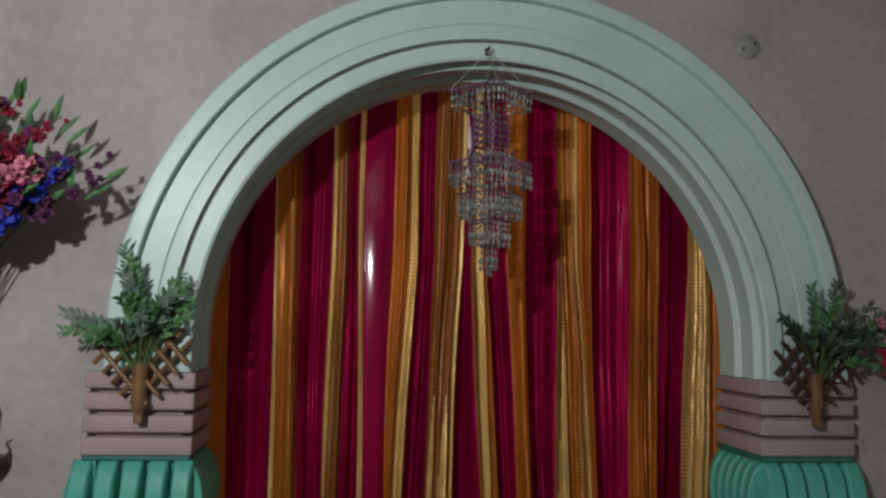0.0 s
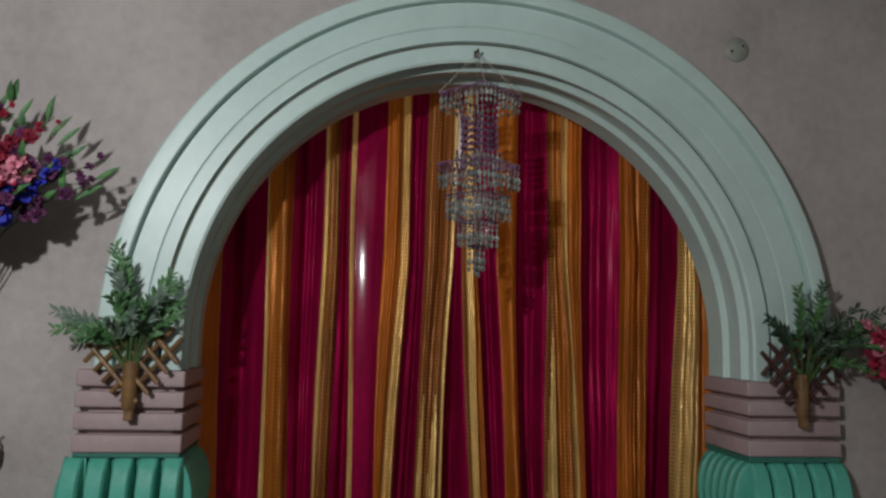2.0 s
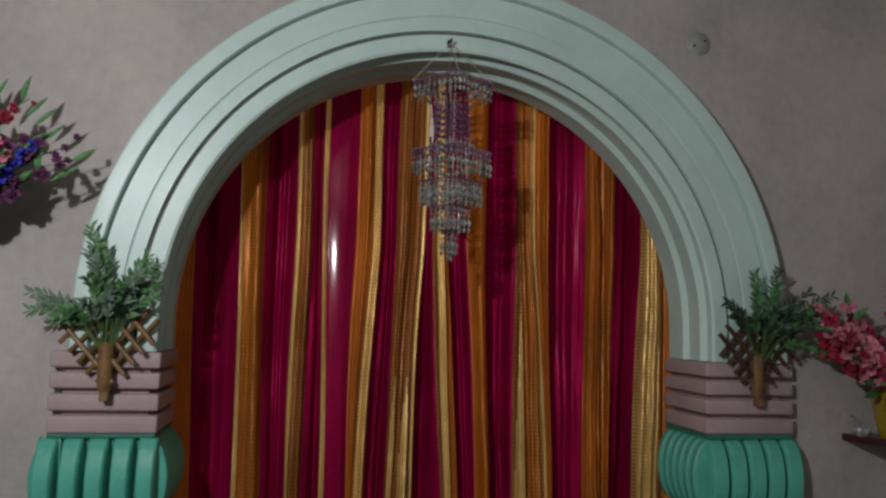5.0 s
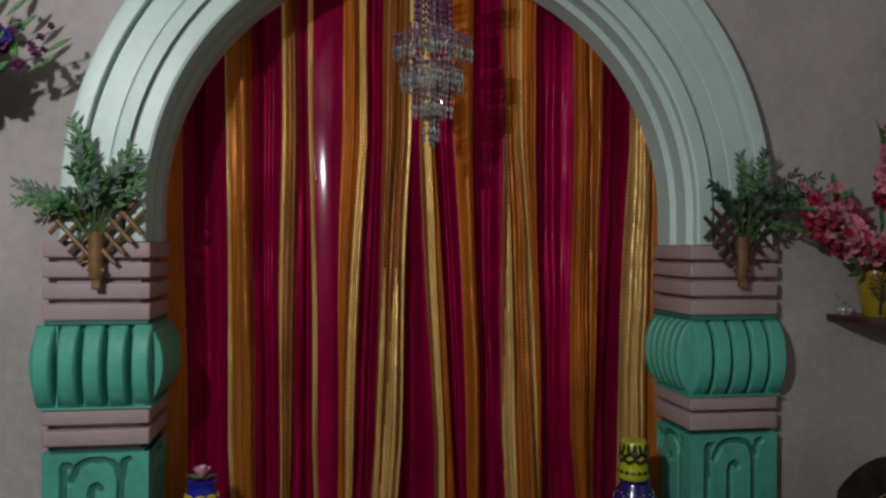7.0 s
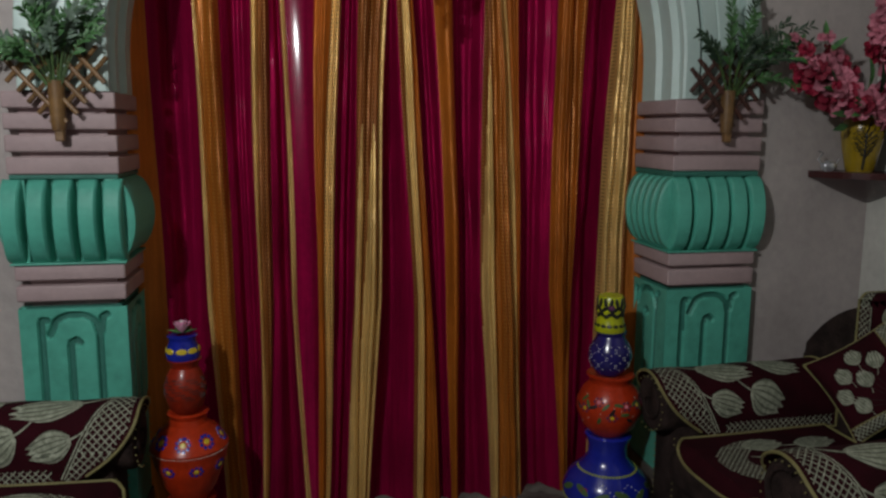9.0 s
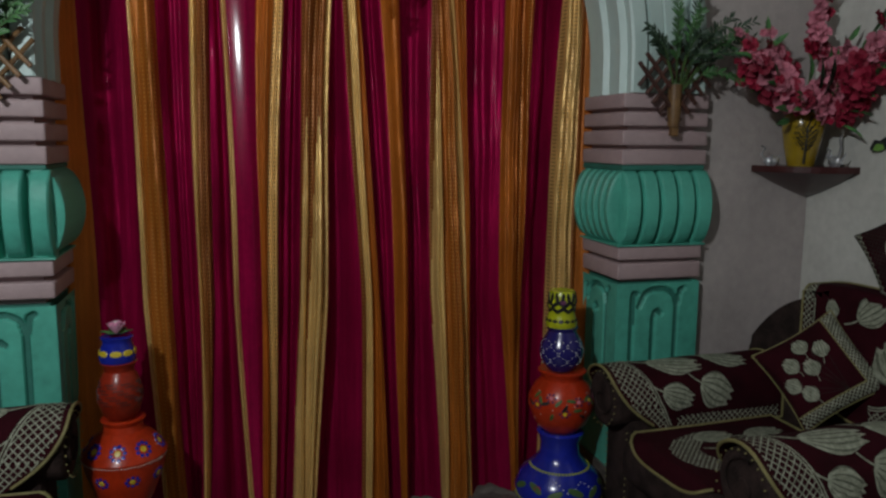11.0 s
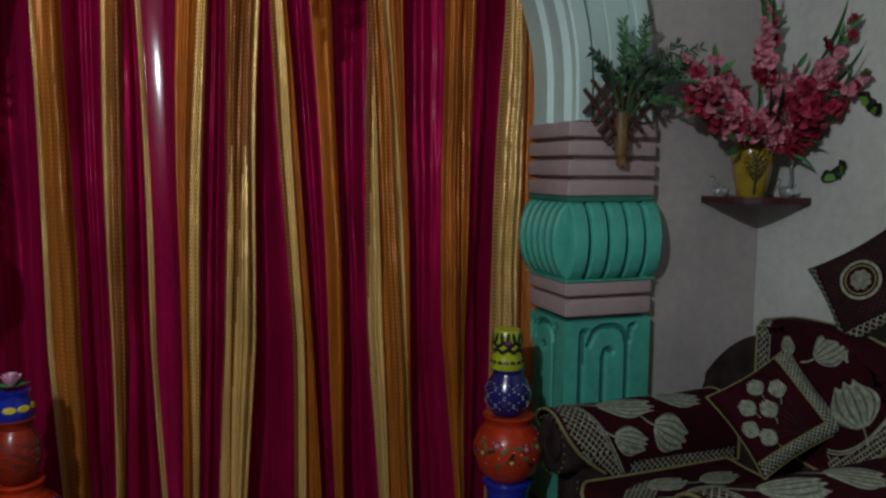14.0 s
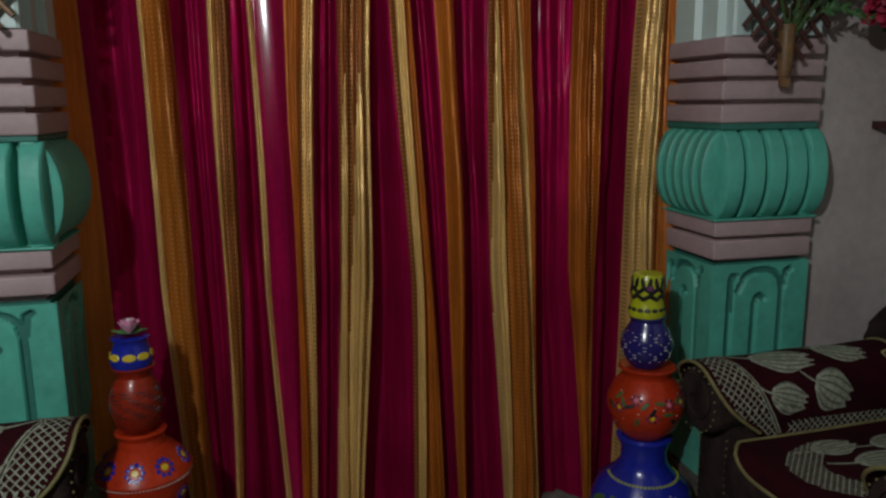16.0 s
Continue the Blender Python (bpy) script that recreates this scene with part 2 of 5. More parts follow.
def tube(bm, pts, r0, r1=None, sides=6):
    """A round rod along points."""
    r1 = r0 if r1 is None else r1
    pts = [Vector(p) for p in pts]
    rings = []
    for i, p in enumerate(pts):
        d = (pts[min(i + 1, len(pts) - 1)] - pts[max(i - 1, 0)]).normalized()
        u = d.orthogonal().normalized() if i == 0 else (u - d * u.dot(d)).normalized()
        v = d.cross(u)
        r = r0 + (r1 - r0) * i / max(1, len(pts) - 1)
        rings.append([bm.verts.new(p + r * (math.cos(a) * u + math.sin(a) * v)) for a in [2 * math.pi * k / sides for k in range(sides)]])
    for a, b in zip(rings, rings[1:]):
        for k in range(sides):
            bm.faces.new([a[k], a[(k + 1) % sides], b[(k + 1) % sides], b[k]])
    bm.faces.new(rings[0][::-1])
    bm.faces.new(rings[-1])
    return bm


def extrude_outline(pts, y0, y1, bm=None):
    """A prism from (x, z) points between two depths."""
    bm = bm or bmesh.new()
    a = [bm.verts.new((x, y0, z)) for x, z in pts]
    b = [bm.verts.new((x, y1, z)) for x, z in pts]
    bm.faces.new(a)
    bm.faces.new(b[::-1])
    for k in range(len(pts)):
        bm.faces.new([a[k], b[k], b[(k + 1) % len(pts)], a[(k + 1) % len(pts)]])
    return bm


# ---- structure ----
ARCH_X, ARCH_Z, SPRING_Z = -0.04, 1.57, 1.47
L0, L1, R0, R1 = -1.20, -0.90, 0.813, 1.127


def arch_points(r, steps=64, low=SPRING_Z):
    mid = ARCH_X + 0.014 * min(1.0, max(0.0, (r - 0.94) / 0.12))
    pts = [(mid + r, low)]
    pts += [(mid + r * math.cos(math.pi * k / steps), ARCH_Z + r * math.sin(math.pi * k / steps)) for k in range(steps + 1)]
    return pts + [(mid - r, low)]


hole = arch_points(0.90, low=FLOOR_Z)
tagged(part("wall_north", extrude_outline([(2.2, 0.0), (2.2, CEIL_Z), (-2.3, CEIL_Z), (-2.3, 0.0)] + hole[::-1], WALL_Y, BACK_Y - 0.003), WALL), "dusty pink painted wall with an arched opening", "wall", kind="structure")
tagged(part("wall_east", boxed(RIGHT_X, RIGHT_X + 0.15, REAR_Y, WALL_Y - 0.002, 0, CEIL_Z), WALL_SIDE), "plain greyish pink painted side wall", "wall", kind="structure")
# west and south walls stay out of view; REAR keeps their bounce low
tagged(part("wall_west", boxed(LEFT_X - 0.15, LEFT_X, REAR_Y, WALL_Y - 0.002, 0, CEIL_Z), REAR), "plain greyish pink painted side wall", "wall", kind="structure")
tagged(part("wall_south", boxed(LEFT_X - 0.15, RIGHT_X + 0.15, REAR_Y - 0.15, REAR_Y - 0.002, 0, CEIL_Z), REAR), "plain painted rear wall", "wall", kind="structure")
tagged(part("wall_beyond", boxed(-2.3, 2.2, 2.2, 2.35, 0, CEIL_Z), WALL), "dim wall of the room beyond the curtain", "wall", kind="structure")
tagged(part("floor", boxed(-2.5, 2.4, REAR_Y - 0.2, 2.35, -0.12, FLOOR_Z), FLOOR), "grey speckled mosaic floor", "floor", kind="structure")
tagged(part("ceiling", boxed(-2.5, 2.4, REAR_Y - 0.2, 2.35, CEIL_Z + 0.002, CEIL_Z + 0.12), CEILING), "plain greyish painted ceiling", "ceiling", kind="structure")


def arch_moulding():
    # (radius, depth) from the back of the soffit round to the wall
    prof = [(0.872, BACK_Y), (0.872, 0.205), (0.862, 0.195), (0.862, 0.178), (0.880, 0.166), (0.880, 0.095), (0.866, 0.084), (0.866, 0.066), (0.886, 0.054), (0.888, 0.022), (0.874, 0.014), (0.874, 0.003), (0.882, -0.002),
            (0.926, -0.002), (0.929, 0.0), (0.931, 0.016), (0.941, 0.016), (0.943, 0.002), (0.985, 0.004), (0.989, 0.007), (0.993, 0.002), (1.030, 0.002), (1.058, 0.003), (1.064, 0.003), (1.0655, 0.009), (1.0715, 0.009), (1.073, -0.018), (1.076, -0.020), (1.100, -0.021), (1.118, -0.020), (1.123, -0.015), (1.123, WALL_Y + 0.004)]
    bm = bmesh.new()
    paths = [[bm.verts.new((x, y, z)) for x, z in arch_points(r)] for r, y in prof]
    for a, b in zip(paths, paths[1:]):
        for k in range(len(a) - 1):
            f = bm.faces.new([a[k], a[k + 1], b[k + 1], b[k]])
            # the floor of the deep groove gets the darker colour
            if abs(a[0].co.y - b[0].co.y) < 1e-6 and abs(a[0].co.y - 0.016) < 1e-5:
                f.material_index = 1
    return bm


arch = part("arch_trim", arch_moulding(), [MINT, GROOVE_DARK], smooth=True)
arch.data.set_sharp_from_angle(angle=math.radians(14))
tagged(arch, "pale mint stepped plaster arch moulding round the opening", "arch", kind="structure")


def gadroon(width, height, depth, swell):
    """One lobe of the swollen capital, standing on x from 0 to width, swelling towards -y."""
    bm = bmesh.new()
    cols, rows, grid = 14, 16, []
    for j in range(rows + 1):
        v = j / rows
        out = swell * math.sin(math.pi * v) ** 0.55
        line = []
        for k in range(cols + 1):
            u = k / cols
            edge = min(1.0, min(u, 1 - u) / 0.12)
            line.append(bm.verts.new((width * u, -out * (0.77 + 0.23 * math.sqrt(edge) + 0.20 * (u - 0.5)) + 0.010 * (1 - math.sqrt(edge)), height * v)))
        grid.append(line)
    for a, b in zip(grid, grid[1:]):
        for k in range(cols):
            bm.faces.new([a[k], a[k + 1], b[k + 1], b[k]])
    back = [[bm.verts.new((x, depth, r[0].co.z)) for x in (0, width)] for r in (grid[0], grid[-1])]
    for side, line in ((0, [r[0] for r in grid]), (1, [r[-1] for r in grid][::-1])):
        bm.faces.new(line + ([back[1][0], back[0][0]] if side == 0 else [back[0][1], back[1][1]]))
    return bm


def carved_face(parent, half, z0, z1, turn):
    """A plaster plate with carved grooves: a hooked line, a hanging arch, a short hook and a hooked inner line."""
    w, top = half - 0.002, z1
    arch = [(-0.36 * w + 0.40 * w * (1 - math.cos(math.pi * k / 14)) / 1, top - 0.058 + 0.036 * math.sin(math.pi * k / 14)) for k in range(15)]
    arch = [(-0.46 * w, top - 0.082)] + [(x - 0.02 * w, z) for x, z in arch] + [(0.47 * w, top - 0.085), (0.47 * w, z0)]
    lines = [[(-0.50 * w, top - 0.038), (-0.58 * w, top - 0.036), (-0.61 * w, top - 0.046), (-0.62 * w, z0)], arch,
             [(0.62 * w, top - 0.024), (0.54 * w, top - 0.030), (0.50 * w, top - 0.075)],
             [(0.09 * w, top - 0.108), (0.02 * w, top - 0.098), (-0.06 * w, top - 0.104), (-0.09 * w, top - 0.120), (-0.09 * w, z0)]]
    segs = [(a, b) for line in lines for a, b in zip(line, line[1:])]

    def away(x, z):
        best = 1.0
        for (ax, az), (bx, bz) in segs:
            dx, dz = bx - ax, bz - az
            t = min(1.0, max(0.0, ((x - ax) * dx + (z - az) * dz) / (dx * dx + dz * dz)))
            best = min(best, math.hypot(x - ax - t * dx, z - az - t * dz))
        return best

    nx, nz = int(2 * w / 0.0035), int((z1 - 0.45) / 0.0035)
    bm, grid = bmesh.new(), []
    for j in range(nz + 1):
        z = 0.45 + (z1 - 0.45) * j / nz
        row = []
        for i in range(nx + 1):
            x = -w + 2 * w * i / nx
            row.append(bm.verts.new((x, 0.013 * min(1.0, max(0.0, (0.0118 - away(x, z)) / 0.005)), z)))
        grid.append(row)
    for a, b in zip(grid, grid[1:]):
        for i in range(nx):
            f = bm.faces.new([a[i], a[i + 1], b[i + 1], b[i]])
            # groove floors take the dark green for grime and for the shade inside
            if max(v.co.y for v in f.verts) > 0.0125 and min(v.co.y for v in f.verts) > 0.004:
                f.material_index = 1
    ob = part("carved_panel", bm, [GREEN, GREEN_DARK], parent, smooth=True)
    ob.matrix_basis = turn
    for x0, x1, za, zb in ((-w, -w + 0.004, 0.45, z1), (w - 0.004, w, 0.45, z1), (-w, w, z0, 0.449)):
        ob = part("panel_edge", boxed(x0, x1, 0.0005, 0.018, za, zb), GREEN, parent)
        ob.matrix_basis = turn


def column(x0, x1, inner):
    base = thing("column", ((x0 + x1) / 2, 0, 0), "square plaster pilaster in sea green and dusty pink bands", "column", "columns of the arch", "structure")
    h, d = (x1 - x0) / 2, BACK_Y
    # the two columns were plastered by hand and differ a little in height
    neck, sill, mid_low, mid_high, cap_low, cap_high = (0.848, 0.868, 0.915, 0.930, 0.976, 1.222) if inner > 0 else (0.838, 0.852, 0.907, 0.918, 0.964, 1.217)
    part("plinth", boxed(-h - 0.006, h + 0.006, -0.006, d, 0.0, 0.185), FLOOR, base)
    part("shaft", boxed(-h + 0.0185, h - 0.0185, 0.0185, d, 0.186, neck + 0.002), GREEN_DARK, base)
    part("side_plate", boxed(min(-inner * h, -inner * (h - 0.018)), max(-inner * h, -inner * (h - 0.018)), 0.019, d, 0.187, neck + 0.001), GREEN, base)
    carved_face(base, h, 0.187, neck, pose(0, 0, 0))
    side = pose(inner * h, d / 2, 0, 0, 0, 90 * inner)
    carved_face(base, d / 2, 0.187, neck, side)
    part("core", boxed(-h + 0.032, h - 0.032, 0.032, d, neck + 0.003, SPRING_Z - 0.002), PINK, base)
    part("groove_backing", boxed(-h + 0.030, h - 0.030, 0.030, d - 0.002, cap_low - 0.002, 1.236), GREEN, base)
    bands = ((sill, mid_low), (mid_high, cap_low), (1.236, 1.286), (1.299, 1.347), (1.362, 1.408), (1.421, 1.468))
    for z0, z1 in bands:
        part("band", boxed(-h, h, 0, d, z0, z1, bevel=0.006, seg=3), PINK, base, smooth=True)
    low, high = cap_low + 0.007, cap_high
    start, pitch = (-0.086, 0.226) if inner > 0 else (0.0, 0.211)
    for k in range(5):
        w = 2 * h * pitch
        ob = part("gadroon", gadroon(w - 0.012, high - low, 0.03, 0.050), GREEN, base, smooth=True)
        ob.matrix_basis = pose(-h + 2 * h * start + k * w + 0.006, 0.012, low)
    w = (d - 0.01) / 6
    for sgn in (-1, 1):
        for k in range(6):
            ob = part("gadroon", gadroon(w - 0.006, high - low, 0.03, 0.050), GREEN, base, smooth=True)
            y = 0.006 + k * w if sgn > 0 else 0.006 + (k + 1) * w
            ob.matrix_basis = pose(sgn * (h - 0.012), y, low, 0, 0, 90 * sgn)
    # upper fillet is dark: it paints the shadow line under the pink band
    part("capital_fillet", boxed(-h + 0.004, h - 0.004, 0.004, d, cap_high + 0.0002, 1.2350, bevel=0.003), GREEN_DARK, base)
    part("capital_fillet", boxed(-h - 0.008, h + 0.008, -0.008, d, cap_low + 0.0005, cap_low + 0.0065, bevel=0.002), GREEN, base)
    return base


column(L0, L1, 1)
column(R0, R1, -1)

plate = thing("ceiling_rose_cover", (0.815, WALL_Y, 2.565), "round greyed plastic cover plate screwed on the wall", "cover plate")
ob = part("disc", lathe(bmesh.new(), [(0, 0), (0.042, 0), (0.042, 0.004), (0.036, 0.009), (0, 0.011)], 28), PLASTIC, plate, smooth=True)
ob.matrix_basis = pose(0, -0.0005, 0, 90)
for x in (-0.02, 0.02):
    ob = part("screw", lathe(bmesh.new(), [(0, 0), (0.005, 0), (0.004, 0.003), (0, 0.003)], 12), IRON, plate)
    ob.matrix_basis = pose(x, -0.0095, x * 0.5, 90)

# The lamp that lights the room, on the side wall beside the camera
lamp = thing("wall_lamp", (LEFT_X, LAMP[1], LAMP[2]), "bare white bulb in a plastic wall holder", "lamp")
ob = part("holder", lathe(bmesh.new(), [(0, 0), (0.05, 0), (0.05, 0.012), (0.022, 0.02), (0.022, 0.11), (0, 0.11)], 20), PLASTIC, lamp, smooth=True)
ob.matrix_basis = pose(0.0005, 0, 0, 0, 90)

# ---- curtain ----
# colour (M maroon, L lacquered maroon, O orange, D eyelet orange, G gold, E eyelet gold; N eyelet brown; B and C turn from brown above to gold below) and left edge at z 1.84, 0.78 and 0.13
STRIPES = [("O", -1.02, -1.01, -1.0), ("M", -0.870, -0.862, -0.85), ("G", -0.724, -0.722, -0.695), ("D", -0.712, -0.701, -0.68), ("M", -0.637, -0.635, -0.612),
           ("G", -0.537, -0.548, -0.56), ("N", -0.515, -0.535, -0.548), ("M", -0.48, -0.496, -0.54), ("G", -0.442, -0.433, -0.413), ("L", -0.425, -0.417, -0.394),
           ("O", -0.326, -0.348, -0.357), ("E", -0.27, -0.325, -0.335), ("M", -0.238, -0.287, -0.319), ("B", -0.178, -0.215, -0.257), ("B", -0.132, -0.195, -0.215), ("G", -0.094, -0.137, -0.180),
           ("M", -0.078, -0.121, -0.166), ("G", -0.052, -0.005, -0.004), ("O", -0.012, 0.035, 0.033), ("M", -0.003, 0.061, 0.089), ("O", 0.075, 0.119, 0.132),
           ("M", 0.147, 0.162, 0.164), ("C", 0.258, 0.245, 0.285), ("D", 0.275, 0.304, 0.314), ("G", 0.315, 0.369, 0.39), ("O", 0.337, 0.385, 0.4),
           ("M", 0.386, 0.392, 0.408), ("O", 0.527, 0.517, 0.565), ("D", 0.582, 0.58, 0.585), ("M", 0.637, 0.598, 0.598), ("E", 0.742, 0.693, 0.681), ("O", 0.83, 0.81, 0.80)]
CLOTH = {"M": 0, "O": 1, "D": 2, "G": 3, "E": 4, "L": 5, "B": 6, "C": 6, "N": 6}
TURNS = {"B": 1.37, "C": 1.62}
LEAN, RAKE = -0.265, 0.006


def edge_at(row, z):
    _, t, m, b = row
    if z > 1.84:
        return t + (t - m) * 0.15 * (z - 1.84)
    if z > 0.78:
        u = (z - 0.78) / 1.06
        return m + (t - m) * u * (0.65 + 0.35 * u)
    return m + (b - m) * (0.78 - z) / 0.65


def curtain_panel(rows, end, gap_left=False, seed=1):
    rnd = random.Random(seed)
    bm = bmesh.new()
    uv = bm.loops.layers.uv.new("cloth")
    nz, per = 92, 16
    traits, skews = [(rnd.uniform(0, 6.28), rnd.uniform(0.007, 0.016), rnd.choice((1, 2, 2, 3)), rnd.uniform(-0.6, 0.6), rnd.uniform(0.0, 0.02)) for _ in rows], [rnd.uniform(0.6, 1.7) for _ in rows]
    sway = [(rnd.uniform(0, 6.28), rnd.uniform(0, 6.28), rnd.uniform(0.98, 1.22), rnd.uniform(0.003, 0.010)) for _ in rows]
    wides = [edge_at(q, 1.2) - edge_at(p, 1.2) for p, q in zip(rows, rows[1:] + [end])]
    lines = []
    for j in range(nz + 1):
        z = 0.012 + 2.63 * j / nz
        back = 0.03 * (z - 1.3) + 0.025 * math.tanh((z - 1.2) / 0.3) - 0.028
        spread = 1 + back / 2.8
        xs = [spread * edge_at(r, z) + 0.0035 * math.sin(4.3 * z + 2.7 * r[1] * 9) for r in rows] + [spread * edge_at(end, z) + 0.0035 * math.sin(4.3 * z + 2.7 * end[1] * 9)]
        if gap_left:
            xs[0] += 0.016 * max(0.0, 1 - abs((z - 2.27) / 0.12)) ** 0.6
        line = []
        for k, r in enumerate(rows):
            (ph, amp, m, lean, hem), skew = traits[k], skews[k]
            w = xs[k + 1] - xs[k]
            p1, p2, pinch, dent = sway[k]
            roll = 0.009 * math.sin(6.4 * z + p1) + 0.004 * math.sin(14.5 * z + p2) + dent * math.exp(-((z - pinch) / 0.045) ** 2)
            if r[0] == "L":
                depth, amp, roll = 0.0, 0.0, 0.0
            elif r[0] == "M":
                depth = 0.062 * min(1.0, w / 0.09)
            else:
                depth = -0.038 * min(1.0, w / 0.05)
            for i in range(per + (k == len(rows) - 1)):
                u = i / per
                y = 0.352 + back + roll * min(1.0, w / 0.05) * math.sin(math.pi * u) + depth * math.sin(math.pi * u ** skew) + amp * min(1.0, w / 0.06) * math.sin(2 * math.pi * m * u + ph + lean * z) * math.sin(math.pi * u)
                wave = lambda x: 0.010 * math.sin(9 * x + 1.3 * z + seed) + 0.004 * math.sin(31 * x - 2.1 * z)
                if r[0] == "L":
                    # a smooth, barely rounded pleat turned a little to the side
                    dx, fall = w * u, min(1.0, max(0.0, (u - 0.7) / 0.3))
                    y += wave(xs[k]) * (1 - fall) + wave(xs[k] + w) * fall
                    y += (1 - fall) * (LEAN * dx + 1.2 * dx * dx) + RAKE * 0.3 * math.tanh((z - 1.8) / 0.3) * min(1.0, 25 * u) * (1 - fall)
                else:
                    y += wave(xs[k] + w * u) + (0.009 if i == 0 and rows[k - 1][0] != "L" else 0.0)
                zz = z + (hem * math.sin(math.pi * u) if j == 0 else 0.0)
                line.append((bm.verts.new((xs[k] + w * u, y, zz)), k, u * w))
        lines.append(line)
    for a, b in zip(lines, lines[1:]):
        for i in range(len(a) - 1):
            f = bm.faces.new([a[i][0], a[i + 1][0], b[i + 1][0], b[i][0]])
            code = rows[a[i][1]][0]
            f.material_index = CLOTH[code]
            if code in "GE" and wides[a[i][1]] > 0.038:
                # the gold runs beside a darker strip of the same cloth
                strip = i % per if a[i][1] % 2 else per - 1 - i % per
                if strip < 4:
                    f.material_index = 6 if a[i][1] % 3 else 1
            # brown above the turn paints in the shadow that crosses the gold
            if code in TURNS:
                side = (i % per) / (per - 1) - 0.55
                if a[i][0].co.z < TURNS[code] - 3.2 * side * side:
                    f.material_index = 3
            f.smooth = True
            step = a[1][2] if a[i + 1][1] != a[i][1] else a[i + 1][2] - a[i][2]
            us = (a[i][2], a[i][2] + abs(step), b[i][2] + abs(step), b[i][2])
            for lp, u in zip(f.loops, us):
                lp[uv].uv = (u + 0.004, lp.vert.co.z)
    me = bpy.data.meshes.new("panel")
    bm.to_mesh(me)
    bm.free()
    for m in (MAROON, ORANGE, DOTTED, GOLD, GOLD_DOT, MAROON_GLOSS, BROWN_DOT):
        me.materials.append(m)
    return me


curtain = thing("curtain", (0, 0, 0), "floor-length maroon, orange and gold striped satin curtain in the arch", "curtain")
for rows, end, gap, seed in ((STRIPES[:16], STRIPES[16], False, 1), (STRIPES[16:], ("M", 0.95, 0.93, 0.92), True, 2)):
    new("panel", curtain_panel(rows, end, gap, seed)).parent = curtain
part("curtain_rod", tube(bmesh.new(), [(-1.15, 0.39, 2.655), (1.05, 0.39, 2.655)], 0.012, sides=12), IRON, curtain)


# ---- chandelier ----
def strand(beads):
    """A string of faceted drops hanging down from the origin: (radius, half height, drop) of each."""
    bm = bmesh.new()
    for r, h, z in beads:
        lathe(bm, [(0, z + h), (r, z + h * 0.15), (r * 0.8, z - h * 0.3), (0, z - h)], 6)
    tube(bm, [(0, 0, 0), (0, 0, beads[-1][2])], 0.0007, sides=3)
    return bm


chandelier = thing("chandelier", (-0.062, -0.018, 0), "tiered hanging chandelier of silvery and violet acrylic beads", "chandelier")
hook = part("hook", tube(bmesh.new(), [(-0.012, 0.02, 2.466), (-0.012, -0.012, 2.466), (-0.012, -0.018, 2.474)], 0.0035, sides=8), IRON, chandelier)
part("hook_plate", lathe(bmesh.new(), [(0, 2.455), (0.008, 2.455), (0.008, 2.477), (0, 2.477)], 10, at=(-0.012, 0.014, 0)), IRON, chandelier)
LONG = mesh("strand", strand([(0.0045, 0.006, -0.008), (0.0045, 0.006, -0.024), (0.0075, 0.014, -0.048), (0.0055, 0.009, -0.070)]), BEAD, True)
SHORT = mesh("strand", strand([(0.0045, 0.006, -0.008), (0.007, 0.012, -0.026), (0.0055, 0.010, -0.050)]), BEAD, True)
VIOLET = mesh("strand", strand([(0.0075, 0.009, -0.010 - 0.021 * k) for k in range(5)]), BEAD_PURPLE, True)
VIOLET_SHORT = mesh("strand", strand([(0.005, 0.007, -0.008), (0.005, 0.007, -0.024)]), BEAD_PURPLE, True)
TURN45 = math.radians(41)


def square_points(half, n, z, jitter, rnd):
    pts = []
    cs = [(half * math.cos(TURN45 + k * math.pi / 2 + math.pi / 4), half * math.sin(TURN45 + k * math.pi / 2 + math.pi / 4)) for k in range(4)]
    for k in range(4):
        (xa, ya), (xb, yb) = cs[k], cs[(k + 1) % 4]
        for i in range(n):
            u = (i + 0.5) / n
            pts.append((xa + (xb - xa) * u, ya + (yb - ya) * u, z + rnd.uniform(-jitter, jitter)))
    return cs, pts


crnd = random.Random(5)
for half, n, z, kinds, plated in ((0.128, 9, 2.335, (SHORT, VIOLET_SHORT), True), (0.058, 4, 2.262, (VIOLET,), False), (0.075, 5, 2.155, (VIOLET_SHORT, SHORT), False), (0.128, 10, 2.112, (LONG, VIOLET_SHORT), True),
                                  (0.100, 8, 2.015, (LONG, SHORT), True), (0.066, 5, 1.935, (LONG,), True), (0.028, 2, 1.862, (LONG,), True), (0.006, 1, 1.845, (LONG,), False)):
    cs, pts = square_points(half, n, z, 0.003, crnd)
    tier = thing("tier", (0, 0, 0))
    tier.parent = chandelier
    if plated:
        bm = bmesh.new()
        for k in range(4):
            (xa, ya), (xb, yb) = cs[k], cs[(k + 1) % 4]
            tube(bm, [(xa, ya, z), (xb, yb, z)], 0.0028, sides=5)
            tube(bm, [(xa, ya, z), (0, 0, z + 0.002)], 0.0015, sides=4)
        part("frame", bm, BEAD_PURPLE, tier)
    for i, p in enumerate(pts):
        for me in kinds if len(kinds) > 1 else (kinds[0],):
            ob = new("strand", me)
            ob.parent = tier
            ob.matrix_basis = pose(*p, crnd.uniform(-3, 3), crnd.uniform(-3, 3), crnd.uniform(0, 90))
cs, _ = square_points(0.128, 1, 0, 0, crnd)
for x, y in cs:
    part("cord", tube(bmesh.new(), [(x, y, 2.337), (-0.012, -0.012, 2.462)], 0.0012, sides=4), CORD, chandelier)
